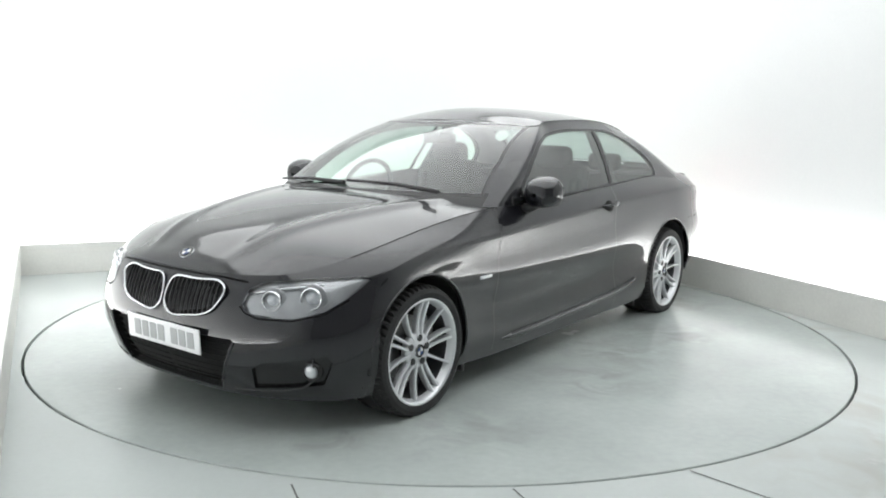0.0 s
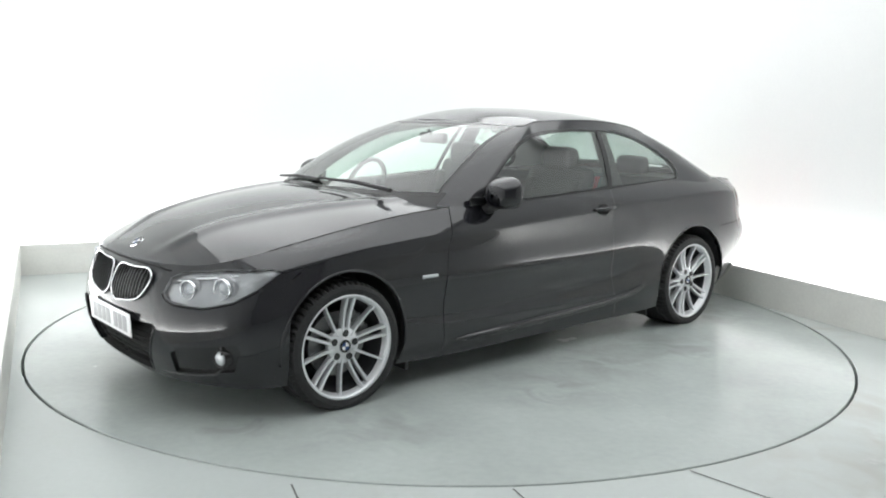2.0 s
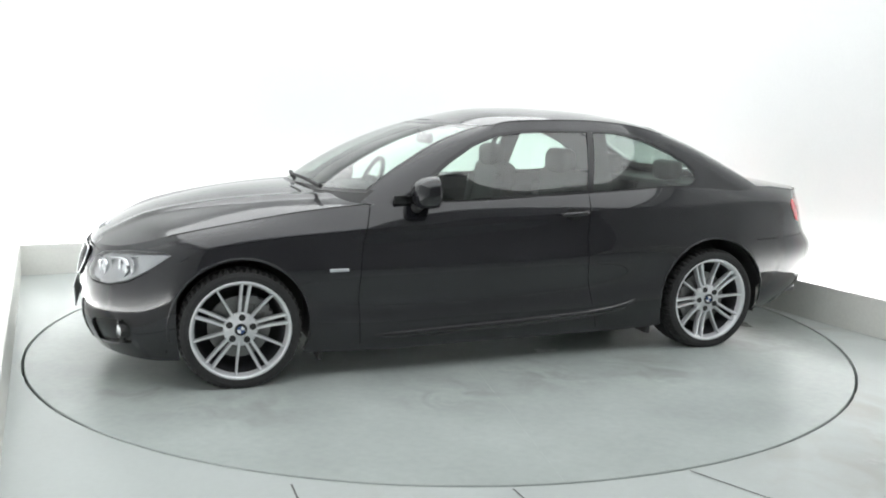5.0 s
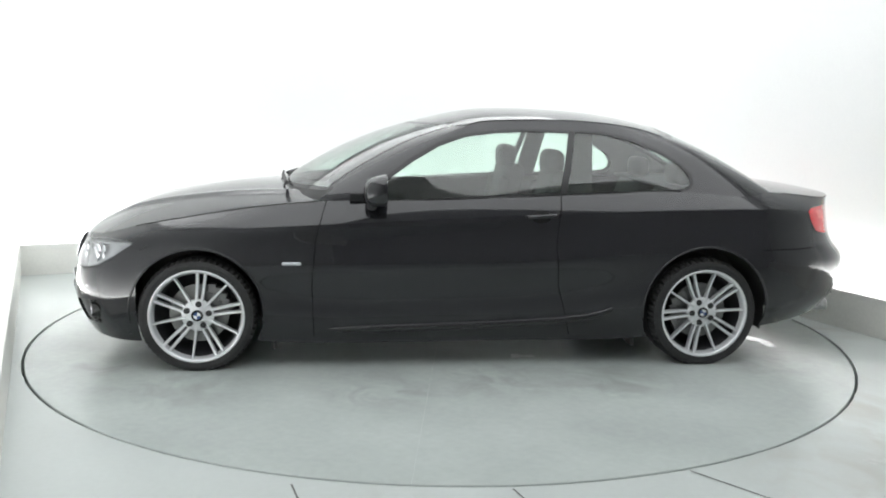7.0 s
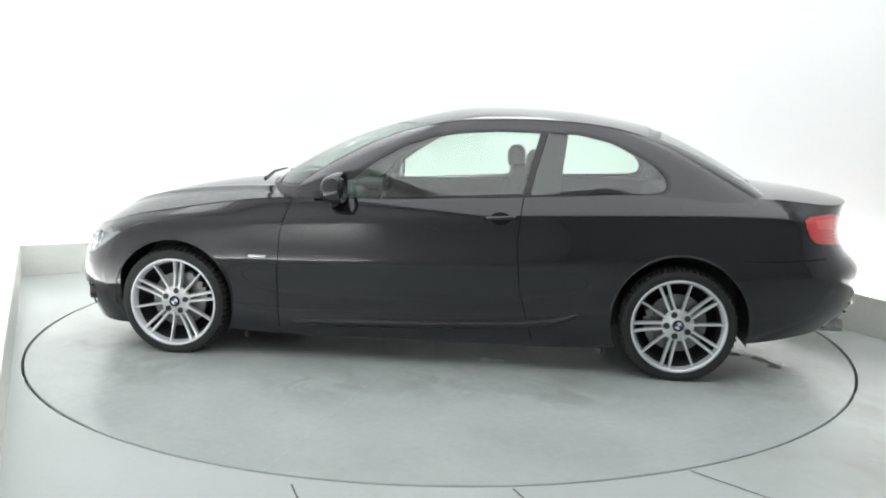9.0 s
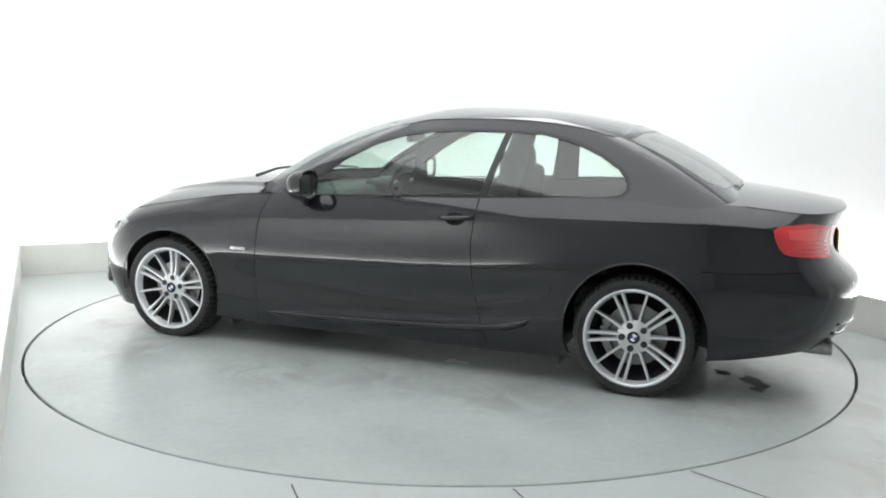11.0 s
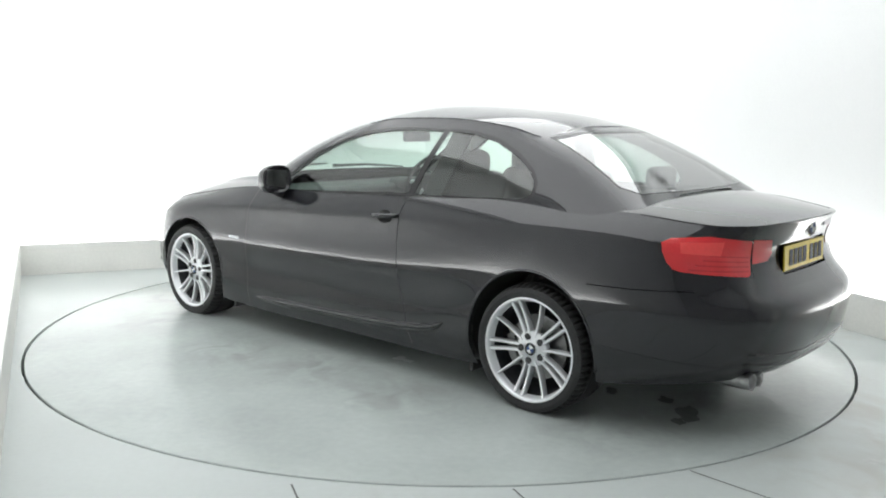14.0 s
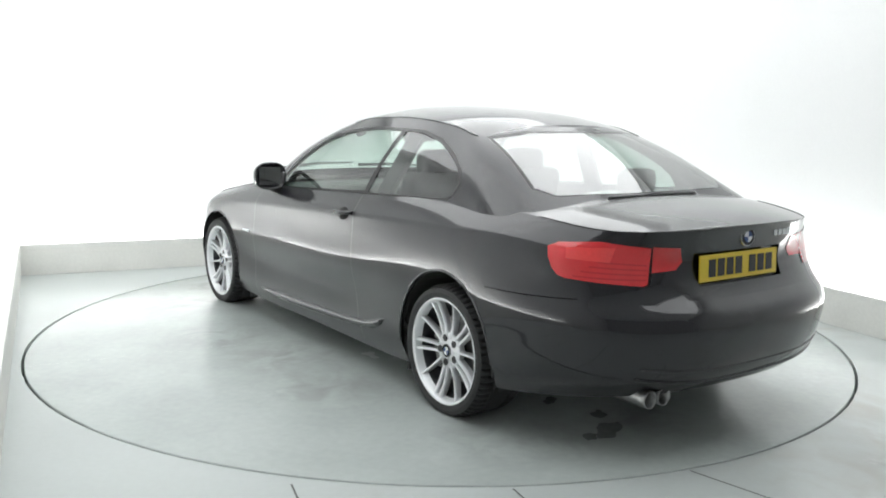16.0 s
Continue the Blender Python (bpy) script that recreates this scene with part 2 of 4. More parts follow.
def booth():
    floor()
    e, d = 0.23, 0.25
    room_box("wall_back", XL - e - 0.2, XR + e + 0.2, YB + e, YB + e + 0.15, 0, HIGH, WALL, "plain white booth wall lit from below")
    room_box("wall_right", XR + e, XR + e + 0.15, YF - e, YB + e, 0, HIGH, WALL, "plain white booth wall lit from below")
    room_box("wall_left", XL - e - 0.15, XL - e, YF - e, YB + e, 0, HIGH, WALL, "plain white booth wall lit from below")
    # added behind the camera to darken reflections in the paint
    room_box("wall_front", XL - e - 0.2, XR + e + 0.2, YF - e - 0.15, YF - e, 0, HIGH, UNSEEN_GREY, "plain dark grey wall added unseen behind the camera")
    room_box("ceiling", XL - 0.4, XR + 0.4, YF - 0.4, YB + 0.4, HIGH, HIGH + 0.12, WALL, "white booth ceiling")
    room_box("plinth_back", XL, XR, YB, YB + 0.035, 0, d, PLINTH, "low cream plinth board with scuffs", 0.004)
    room_box("plinth_right", XR, XR + 0.035, YF, YB + 0.03, 0, d, PLINTH, "low cream plinth board with scuffs", 0.004)
    room_box("plinth_left", XL - 0.035, XL, YF, YB + 0.03, 0, d, PLINTH, "low cream plinth board with scuffs", 0.004)
    top = tagged(new("ceiling_light"), "wide white rectangular light ceiling over the turntable", "lamp")
    top.matrix_world = ROOM @ pose(0, LIGHT_AT, HIGH)
    white = mat("white_frame", (0.8, 0.8, 0.8), 0.4, grain=0.03)
    lx, ly = LIGHT_X + .08, LIGHT_Y + .08
    for sx, sy, cx, cy in ((lx + .12, .06, 0, ly / 2 + .03), (lx + .12, .06, 0, -ly / 2 - .03), (.06, ly, lx / 2 + .03, 0), (.06, ly, -lx / 2 - .03, 0)):
        boxed("frame", (cx, cy, -0.06), (sx, sy, 0.12), white, top, 0.006)
    boxed("diffuser", (0, 0, -0.03), (lx, ly, 0.04), mat("lamp_diffuser", (0.9, 0.9, 0.9), 0.6, grain=0.01), top)
    # rounded inner corners of the back wall
    for s, x in ((1, XR + e),):
        bm, r, rows = bmesh.new(), 1.0, []
        for k in range(41):
            a = math.pi / 2 * k / 40
            px, py = x - s * r + s * r * math.cos(a), YB + e - r + r * math.sin(a)
            rows.append([bm.verts.new((px - s * .002, py - .002, z)) for z in (0.02, HIGH)])
        for p, q in zip(rows, rows[1:]):
            bm.faces.new((p[0], q[0], q[1], p[1]))
        ob = part("wall_cove", bm, WALL, smooth=True)
        ob.matrix_world = ROOM
        tagged(ob, "rounded white corner of the booth wall", "wall", kind="structure")
    # joints and stains of the floor
    for a, b in (((-0.54, -2.475), (-0.36, -2.95)), ((0.28, -2.475), (0.52, -3.05)), ((.990, -2.278), (1.30, -2.60))):
        bm = bmesh.new()
        d = Vector((b[0] - a[0], b[1] - a[1], 0)).normalized() * 0.004
        bm.faces.new([bm.verts.new(v) for v in ((a[0] - d.y, a[1] + d.x, .0015), (a[0] + d.y, a[1] - d.x, .0015), (b[0] + d.y, b[1] - d.x, .0015), (b[0] - d.y, b[1] + d.x, .0015))])
        tagged(part("floor_joint", bm, GAP_GREY), "thin dark joint in the painted floor", "joint", kind="structure")
    for x, y, r, s in ((1.80, -2.15, .06, 6), (0.36, -2.60, .06, 8)):
        blot("floor_stain", x, y, .002, r, SCUFF, None, s, "faint brown scuff on the painted floor")


def blot(name, x, y, z, r, material, parent, seed, label=""):
    """An uneven flat stain."""
    bm = bmesh.new()
    n = 36
    c = bm.verts.new((x, y, z))
    ring = []
    for k in range(n):
        a = 2 * math.pi * k / n
        rr = r * (1 + .45 * noise.noise((math.cos(a) * 1.4, math.sin(a) * 1.4, seed * 7.3)) + .2 * noise.noise((math.cos(a) * 4, math.sin(a) * 4, seed * 3.1)))
        ring.append(bm.verts.new((x + rr * math.cos(a), y + .6 * rr * math.sin(a), z)))
    for p, q in zip(ring, ring[1:] + ring[:1]):
        bm.faces.new((c, p, q))
    ob = part(name, bm, material, parent, "" if parent else label)
    return ob if parent else tagged(ob, label, "stain", kind="structure")


def turntable():
    top = tagged(new("turntable"), "large round grey painted turntable set flush in the floor", "turntable")
    n, joint = 96, radians(-46)
    for h in (0, 1):
        bm = bmesh.new()
        rows = []
        for r, z in ((0.004, 0.0), (0.8, 0.0), (1.6, 0.0), (RING - 0.010, 0.0), (RING - 0.006, -0.004), (RING - 0.006, -0.06)):
            gap = 0.0003 / max(r, .01)
            rows.append([bm.verts.new((r * math.cos(a), r * math.sin(a), z)) for a in np.linspace(joint + math.pi * h + gap, joint + math.pi * (h + 1) - gap, n)])
        for p, q in zip(rows, rows[1:]):
            for k in range(n - 1):
                bm.faces.new((p[k], q[k], q[k + 1], p[k + 1]))
        part("disc_half", bm, DISC, top)
    for x, y, r, s in ((1.55, 1.27, .10, 1), (1.36, 1.20, .05, 2), (1.66, 1.20, .05, 5), (1.25, .95, .05, 11)):
        blot("oil_stain", x, y, .0015, r, DIRT, top, s)
    return top


# ---- smooth surfaces through feature lines ----
def cubic(t, p, at):
    """A natural cubic spline through the points p at the parameters t, read at the parameters in at."""
    t, p, at = np.asarray(t, float), np.asarray(p, float), np.asarray(at, float)
    n, h = len(t), np.diff(t)
    a, rhs = np.zeros((n, n)), np.zeros_like(p)
    a[0, 0] = a[-1, -1] = 1
    for i in range(1, n - 1):
        a[i, i - 1], a[i, i], a[i, i + 1] = h[i - 1], 2 * (h[i - 1] + h[i]), h[i]
        rhs[i] = 6 * ((p[i + 1] - p[i]) / h[i] - (p[i] - p[i - 1]) / h[i - 1])
    k = np.linalg.solve(a, rhs)
    i = np.clip(np.searchsorted(t, at, "right") - 1, 0, n - 2)
    d, e, w = (at - t[i])[:, None], (t[i + 1] - at)[:, None], h[i][:, None]
    return k[i] * e**3 / (6 * w) + k[i + 1] * d**3 / (6 * w) + (p[i] / w - k[i] * w / 6) * e + (p[i + 1] / w - k[i + 1] * w / 6) * d


def half_loop(points, params, at):
    """A line from the front's middle round the left side to the rear's middle, smooth across both middles."""
    p, t = np.array(points, float), np.array(params, float)
    flip = np.array([1, -1, 1])
    p = np.vstack([p[2] * flip, p[1] * flip, p, p[-2] * flip, p[-3] * flip])
    t = np.concatenate([[2 * t[0] - t[2], 2 * t[0] - t[1]], t, [2 * t[-1] - t[-2], 2 * t[-1] - t[-3]]])
    return cubic(t, p, at)


def chord(points):
    p = np.array(points, float)
    return np.concatenate([[0], np.cumsum(np.linalg.norm(np.diff(p, axis=0), axis=1))])


def clip(poly, a, b, keep_left):
    """The part of a polygon of (p, q, Vector) on one side of the line from a to b."""
    out, n = [], len(poly)
    side = [((b[0] - a[0]) * (v[1] - a[1]) - (b[1] - a[1]) * (v[0] - a[0])) * (1 if keep_left else -1) for v in poly]
    for i in range(n):
        j = (i + 1) % n
        if side[i] >= 0:
            out.append(poly[i])
        if (side[i] > 1e-9) != (side[j] > 1e-9) and abs(side[i] - side[j]) > 1e-12:
            k = side[i] / (side[i] - side[j])
            if 1e-6 < k < 1 - 1e-6:
                out.append(tuple(poly[i][c] + k * (poly[j][c] - poly[i][c]) for c in range(3)))
    return out if len(out) > 2 else []


class Skin:
    """Surfaces cut into named pieces; each piece collects faces as lists of corners."""

    def __init__(self):
        self.faces = {}

    def add(self, key, poly):
        if len(poly) > 2:
            self.faces.setdefault(key, []).append([v[2] for v in poly])

    def cut(self, grid, regions, rest, flat):
        """grid: rows of points; flat: point -> (p, q), the plane in which the regions (key, convex polygon, test) are drawn; rest: point -> key."""
        rows, cols = grid.shape[:2]
        bounds = [(min(p[0] for p in poly), max(p[0] for p in poly), min(p[1] for p in poly), max(p[1] for p in poly)) for _, poly, *_ in regions]
        for i in range(rows - 1):
            for j in range(cols - 1):
                vs = [Vector(grid[a]) for a in ((i, j), (i + 1, j), (i + 1, j + 1), (i, j + 1))]
                work = [[(0, 0, v) for v in vs]]
                mid = sum(vs, Vector()) / 4
                for (key, poly, *more), (x0, x1, y0, y1) in zip(regions, bounds):
                    if not work or (more and more[0] and not more[0](mid)):
                        continue
                    plane = more[1] if len(more) > 1 else flat
                    spots = [plane(v) for v in vs]
                    ps, qs = [c[0] for c in spots], [c[1] for c in spots]
                    if max(ps) < x0 or min(ps) > x1 or max(qs) < y0 or min(qs) > y1:
                        continue
                    work = [[(*plane(v[2]), v[2]) for v in piece] for piece in work]
                    left = []
                    for piece in work:
                        for a, b in zip(poly, poly[1:] + poly[:1]):
                            out = clip(piece, a, b, False)
                            if out:
                                left.append(out)
                            piece = clip(piece, a, b, True)
                            if not piece:
                                break
                        if piece and key:
                            self.add(key, piece)
                    work = left
                for piece in work:
                    c = sum((v[2] for v in piece), Vector()) / len(piece)
                    k = rest(c)
                    if k:
                        self.add(k, piece)

    def mesh(self, key, mirror=None, inward=0.0, walls=False):
        """One bmesh of a piece. mirror: None, "both" (with its mirror image) or "only"."""
        bm = bmesh.new()
        for poly in self.faces.get(key, ()):
            if mirror != "only":
                bm.faces.new([bm.verts.new(v) for v in poly])
            if mirror:
                bm.faces.new([bm.verts.new((v.x, -v.y, v.z)) for v in reversed(poly)])
        bmesh.ops.remove_doubles(bm, verts=bm.verts, dist=0.0004)
        bmesh.ops.dissolve_degenerate(bm, edges=bm.edges, dist=0.0002)
        if inward:
            bm.normal_update()
            rim = [e for e in bm.edges if e.is_boundary] if walls else []
            old = {v: v.co.copy() for e in rim for v in e.verts}
            pairs = [tuple(e.verts) for e in rim]
            for v in bm.verts:
                v.co -= v.normal * inward
            lip = {v: bm.verts.new(co) for v, co in old.items()}
            for a, b in pairs:
                bm.faces.new((a, b, lip[b], lip[a]))
        return bm


def ccw(poly):
    area = sum(a[0] * b[1] - a[1] * b[0] for a, b in zip(poly, poly[1:] + poly[:1]))
    return list(poly) if area > 0 else list(poly)[::-1]


def stroke(points, width):
    """Thin convex quads along a line, for shut lines."""
    out = []
    for (ax, ay), (bx, by) in zip(points, points[1:]):
        n = math.hypot(bx - ax, by - ay)
        dx, dy = -(by - ay) / n * width / 2, (bx - ax) / n * width / 2
        out.append(ccw([(ax + dx, ay + dy), (bx + dx, by + dy), (bx - dx, by - dy), (ax - dx, ay - dy)]))
    return out


def disc(cx, cz, r, n=48, start=0.0, end=360.0):
    return [(cx + r * math.cos(radians(start + (end - start) * i / n)), cz + r * math.sin(radians(start + (end - start) * i / n))) for i in range(n)]


# ---- the car: x forward, y to its left, z up, the origin under its middle ----
FRONT_AXLE, REAR_AXLE, HUB = 1.38, -1.38, 0.292

# feature lines of the lower body, from the front's middle round the left side to the rear's middle
LINE_BOTTOM = [(2.08, 0, .165), (2.05, .38, .16), (1.925, .66, .155), (1.755, .80, .15), (1.38, .845, .16), (.85, .835, .138), (.2, .83, .135),
               (-.5, .83, .138), (-1.0, .84, .15), (-1.38, .85, .185), (-1.80, .815, .215), (-2.13, .66, .255), (-2.29, .38, .27), (-2.33, 0, .275)]
LINE_SKIRT = [(2.14, 0, .28), (2.105, .40, .28), (1.965, .70, .28), (1.775, .845, .285), (1.38, .885, .28), (.85, .862, .235), (.2, .857, .235),
              (-.5, .861, .25), (-1.0, .88, .275), (-1.38, .892, .30), (-1.85, .86, .32), (-2.19, .70, .345), (-2.37, .38, .355), (-2.40, 0, .36)]
LINE_LOW = [(2.155, 0, .40), (2.12, .40, .405), (1.99, .705, .42), (1.78, .855, .43), (1.38, .89, .44), (.85, .860, .40), (.2, .856, .40),
            (-.5, .860, .42), (-1.0, .882, .45), (-1.38, .896, .465), (-1.88, .872, .47), (-2.235, .716, .475), (-2.40, .38, .48), (-2.43, 0, .48)]
LINE_MID = [(2.145, 0, .49), (2.105, .40, .50), (1.965, .70, .53), (1.76, .848, .555), (1.38, .886, .585), (.85, .877, .555), (.2, .880, .55),
            (-.5, .884, .565), (-1.0, .888, .595), (-1.38, .890, .625), (-1.90, .872, .60), (-2.235, .722, .592), (-2.395, .38, .590), (-2.422, 0, .590)]
LINE_LEDGE = [(2.133, 0, .545), (2.093, .40, .553), (1.95, .688, .572), (1.752, .838, .607), (1.38, .881, .65), (.85, .872, .635), (.2, .874, .645),
              (-.5, .878, .67), (-1.0, .884, .725), (-1.38, .885, .735), (-1.90, .858, .690), (-2.195, .708, .660), (-2.335, .38, .653), (-2.36, 0, .650)]
LINE_SHOULDER = [(2.112, 0, .60), (2.072, .40, .605), (1.93, .675, .615), (1.74, .825, .66), (1.38, .870, .725), (.85, .869, .765), (.2, .872, .797),
                 (-.5, .874, .835), (-1.0, .874, .855), (-1.38, .872, .868), (-1.90, .836, .865), (-2.152, .69, .81), (-2.268, .38, .768), (-2.295, 0, .76)]
LINE_TOP = [(2.075, 0, .672), (2.035, .38, .678), (1.90, .61, .695), (1.72, .725, .745), (1.38, .755, .81), (.85, .785, .885), (.2, .825, .905),
            (-.5, .815, .938), (-1.0, .80, .96), (-1.38, .778, .975), (-1.90, .735, .952), (-2.16, .63, .926), (-2.305, .36, .934), (-2.335, 0, .938)]
BELT_U, BELT_V = 230, 44

# the greenhouse, from its foot on the body to the edge of the roof
LINE_FOOT = [(1.00, 0, .945), (.95, .40, .932), (.76, .742, .897), (.30, .812, .902), (-.2, .823, .925), (-.6, .816, .941), (-1.05, .797, .961),
             (-1.38, .772, .976), (-1.69, .715, .990), (-1.80, .38, 1.012), (-1.82, 0, 1.018)]
LINE_ROOF = [(.16, 0, 1.325), (.13, .33, 1.318), (.0, .549, 1.300), (-.12, .559, 1.319), (-.3, .567, 1.334), (-.6, .573, 1.339), (-.9, .573, 1.320),
             (-1.08, .567, 1.290), (-1.20, .548, 1.262), (-1.23, .33, 1.302), (-1.24, 0, 1.315)]


def belt_grid():
    lines = [LINE_BOTTOM, LINE_SKIRT, LINE_LOW, LINE_MID, LINE_LEDGE, LINE_SHOULDER, LINE_TOP]
    par = chord(LINE_MID)
    at = np.linspace(0, par[-1], BELT_U)
    across = np.stack([half_loop(l, par, at) for l in lines])
    grid = np.zeros((BELT_U, BELT_V, 3))
    for i in range(BELT_U):
        pts = across[:, i]
        t = chord(pts)
        n = BELT_V - 12
        sv = np.concatenate([np.linspace(0, t[-2], n), np.linspace(t[-2], t[-1], 13)[1:]]) / t[-1]
        soft = cubic(t, pts, sv * t[-1])
        # along the flanks the shoulder is a crease between two smooth panels
        low = cubic(t[:-1], pts[:-1], np.minimum(sv * t[-1], t[-2]))
        k = np.clip((sv * t[-1] - t[-2]) / (t[-1] - t[-2]), 0, 1)[:, None]
        out = np.array([0, 1, .35]) * .004 * 4
        high = pts[-2] + (pts[-1] - pts[-2]) * k + out * k * (1 - k)
        crisp = np.where((sv * t[-1] > t[-2])[:, None], high, low)
        x = pts[-2][0]
        w = np.clip((1.35 - x) / .5, 0, 1) * np.clip((x + 2.15) / .4, 0, 1)
        grid[i] = soft + (crisp - soft) * (w * w * (3 - 2 * w))
    return grid, at, par


def spine(x, knots):
    return float(cubic([k[0] for k in knots], [[k[1]] for k in knots], [x])[0, 0])


BONNET_SPINE = [(.98, .955), (1.33, .926), (1.68, .860), (1.86, .802), (1.98, .742), (2.04, .706), (2.075, .672)]
BOOT_SPINE = [(-2.335, .938), (-2.27, .952), (-2.0, .990), (-1.80, 1.014), (-1.60, 1.022)]
ROOF_SPINE = [(-1.24, 1.318), (-1.0, 1.368), (-.75, 1.396), (-.4, 1.408), (-.1, 1.388), (.16, 1.328)]


def cap_grid(edge, x0, x1, knots, n=30, ridge=False):
    """A crowned surface between an edge line and the middle line over it."""
    grid = np.zeros((len(edge), n, 3))
    e0, e1 = edge[0][0], edge[-1][0]
    for i, p in enumerate(edge):
        k = (p[0] - e0) / (e1 - e0)
        xs = x0 + (x1 - x0) * k
        zs = spine(xs, knots)
        for j in range(n):
            s = j / (n - 1)
            x, y = p[0] + (xs - p[0]) * (1 - (1 - s) ** 2), p[1] * (1 - s)
            z = p[2] + (zs - p[2]) * (1 - (1 - s) ** 2.2)
            if ridge:
                yr = .25 + (2.05 - x) * .27
                z += .013 * math.exp(-((y - yr) / .04) ** 2) * min(1, max(0, (2.06 - x) * 4)) * min(1, max(0, (p[1] - y) * 8))
            grid[i, j] = (x, y, z)
    return grid


def house_grid(nw=150, nv=26):
    par = chord(LINE_FOOT)
    at = np.linspace(0, par[-1], nw)
    low, high = half_loop(LINE_FOOT, par, at), half_loop(LINE_ROOF, par, at)
    belt, bat, bpar = belt_grid()
    deck = cap_grid(belt[int(np.searchsorted(bat, bpar[9] + .15)):, -1], -1.62, -2.335, BOOT_SPINE)
    body = np.vstack([belt[120:200, -13:].reshape(-1, 3), deck.reshape(-1, 3)])
    grid = np.zeros((nw, nv, 3))
    for i in range(nw):
        d = high[i] - low[i]
        side = low[min(i + 1, nw - 1)] - low[max(i - 1, 0)]
        out = np.cross(d, side)
        out = out / np.linalg.norm(out)
        if out[2] < 0:
            out = -out
        k = at[i] / par[-1]
        ease = min(1, max(0, (k - .22) / .24))
        bulge = .045 - .025 * ease * ease * (3 - 2 * ease)
        # behind the doors the pillar flares out into the body
        near = (at[i] - par[8]) / (.75 if at[i] < par[8] else .42)
        flare = max(0, 1 - near * near) ** 2
        away = np.zeros(3)
        if flare > 0:
            away = np.array([-.78, .62, 0]) * .085 * flare
            foot = low[i] + away
            away[2] = near_fit(foot[0], foot[1], body[:, 2], body[:, :2]) - .004 - low[i][2]
        for j in range(nv):
            s = j / (nv - 1)
            grid[i, j] = low[i] + d * s + out * bulge * 4 * s * (1 - s) + away * max(0, 1 - s / .5) ** 2
    return grid, at, par, low, high


def roundel(bm, m, r):
    """A flat round badge face, drawn into bm about the local z axis."""
    bmesh.ops.create_cone(bm, cap_ends=True, segments=32, radius1=r, radius2=r * .96, depth=.006, matrix=m)


def badge(parent, m, r):
    bm = bmesh.new()
    roundel(bm, m, r)
    b = part("badge", bm, CHROME, parent, "round chrome rimmed badge")
    bm = bmesh.new()
    bmesh.ops.create_cone(bm, cap_ends=True, segments=32, radius1=r * .9, radius2=r * .9, depth=.007, matrix=m)
    part("badge_ring", bm, TRIM, b)
    for k, ma in enumerate((PLATE_W, BLUE, PLATE_W, BLUE)):
        bm = bmesh.new()
        c = bm.verts.new(m @ Vector((0, 0, .0046)))
        arc = [bm.verts.new(m @ Vector((r * .58 * math.cos(radians(90 * k + 15 * i)), r * .58 * math.sin(radians(90 * k + 15 * i)), .0046))) for i in range(7)]
        for a, q in zip(arc, arc[1:]):
            bm.faces.new((c, a, q))
        part("badge_quarter", bm, ma, b)


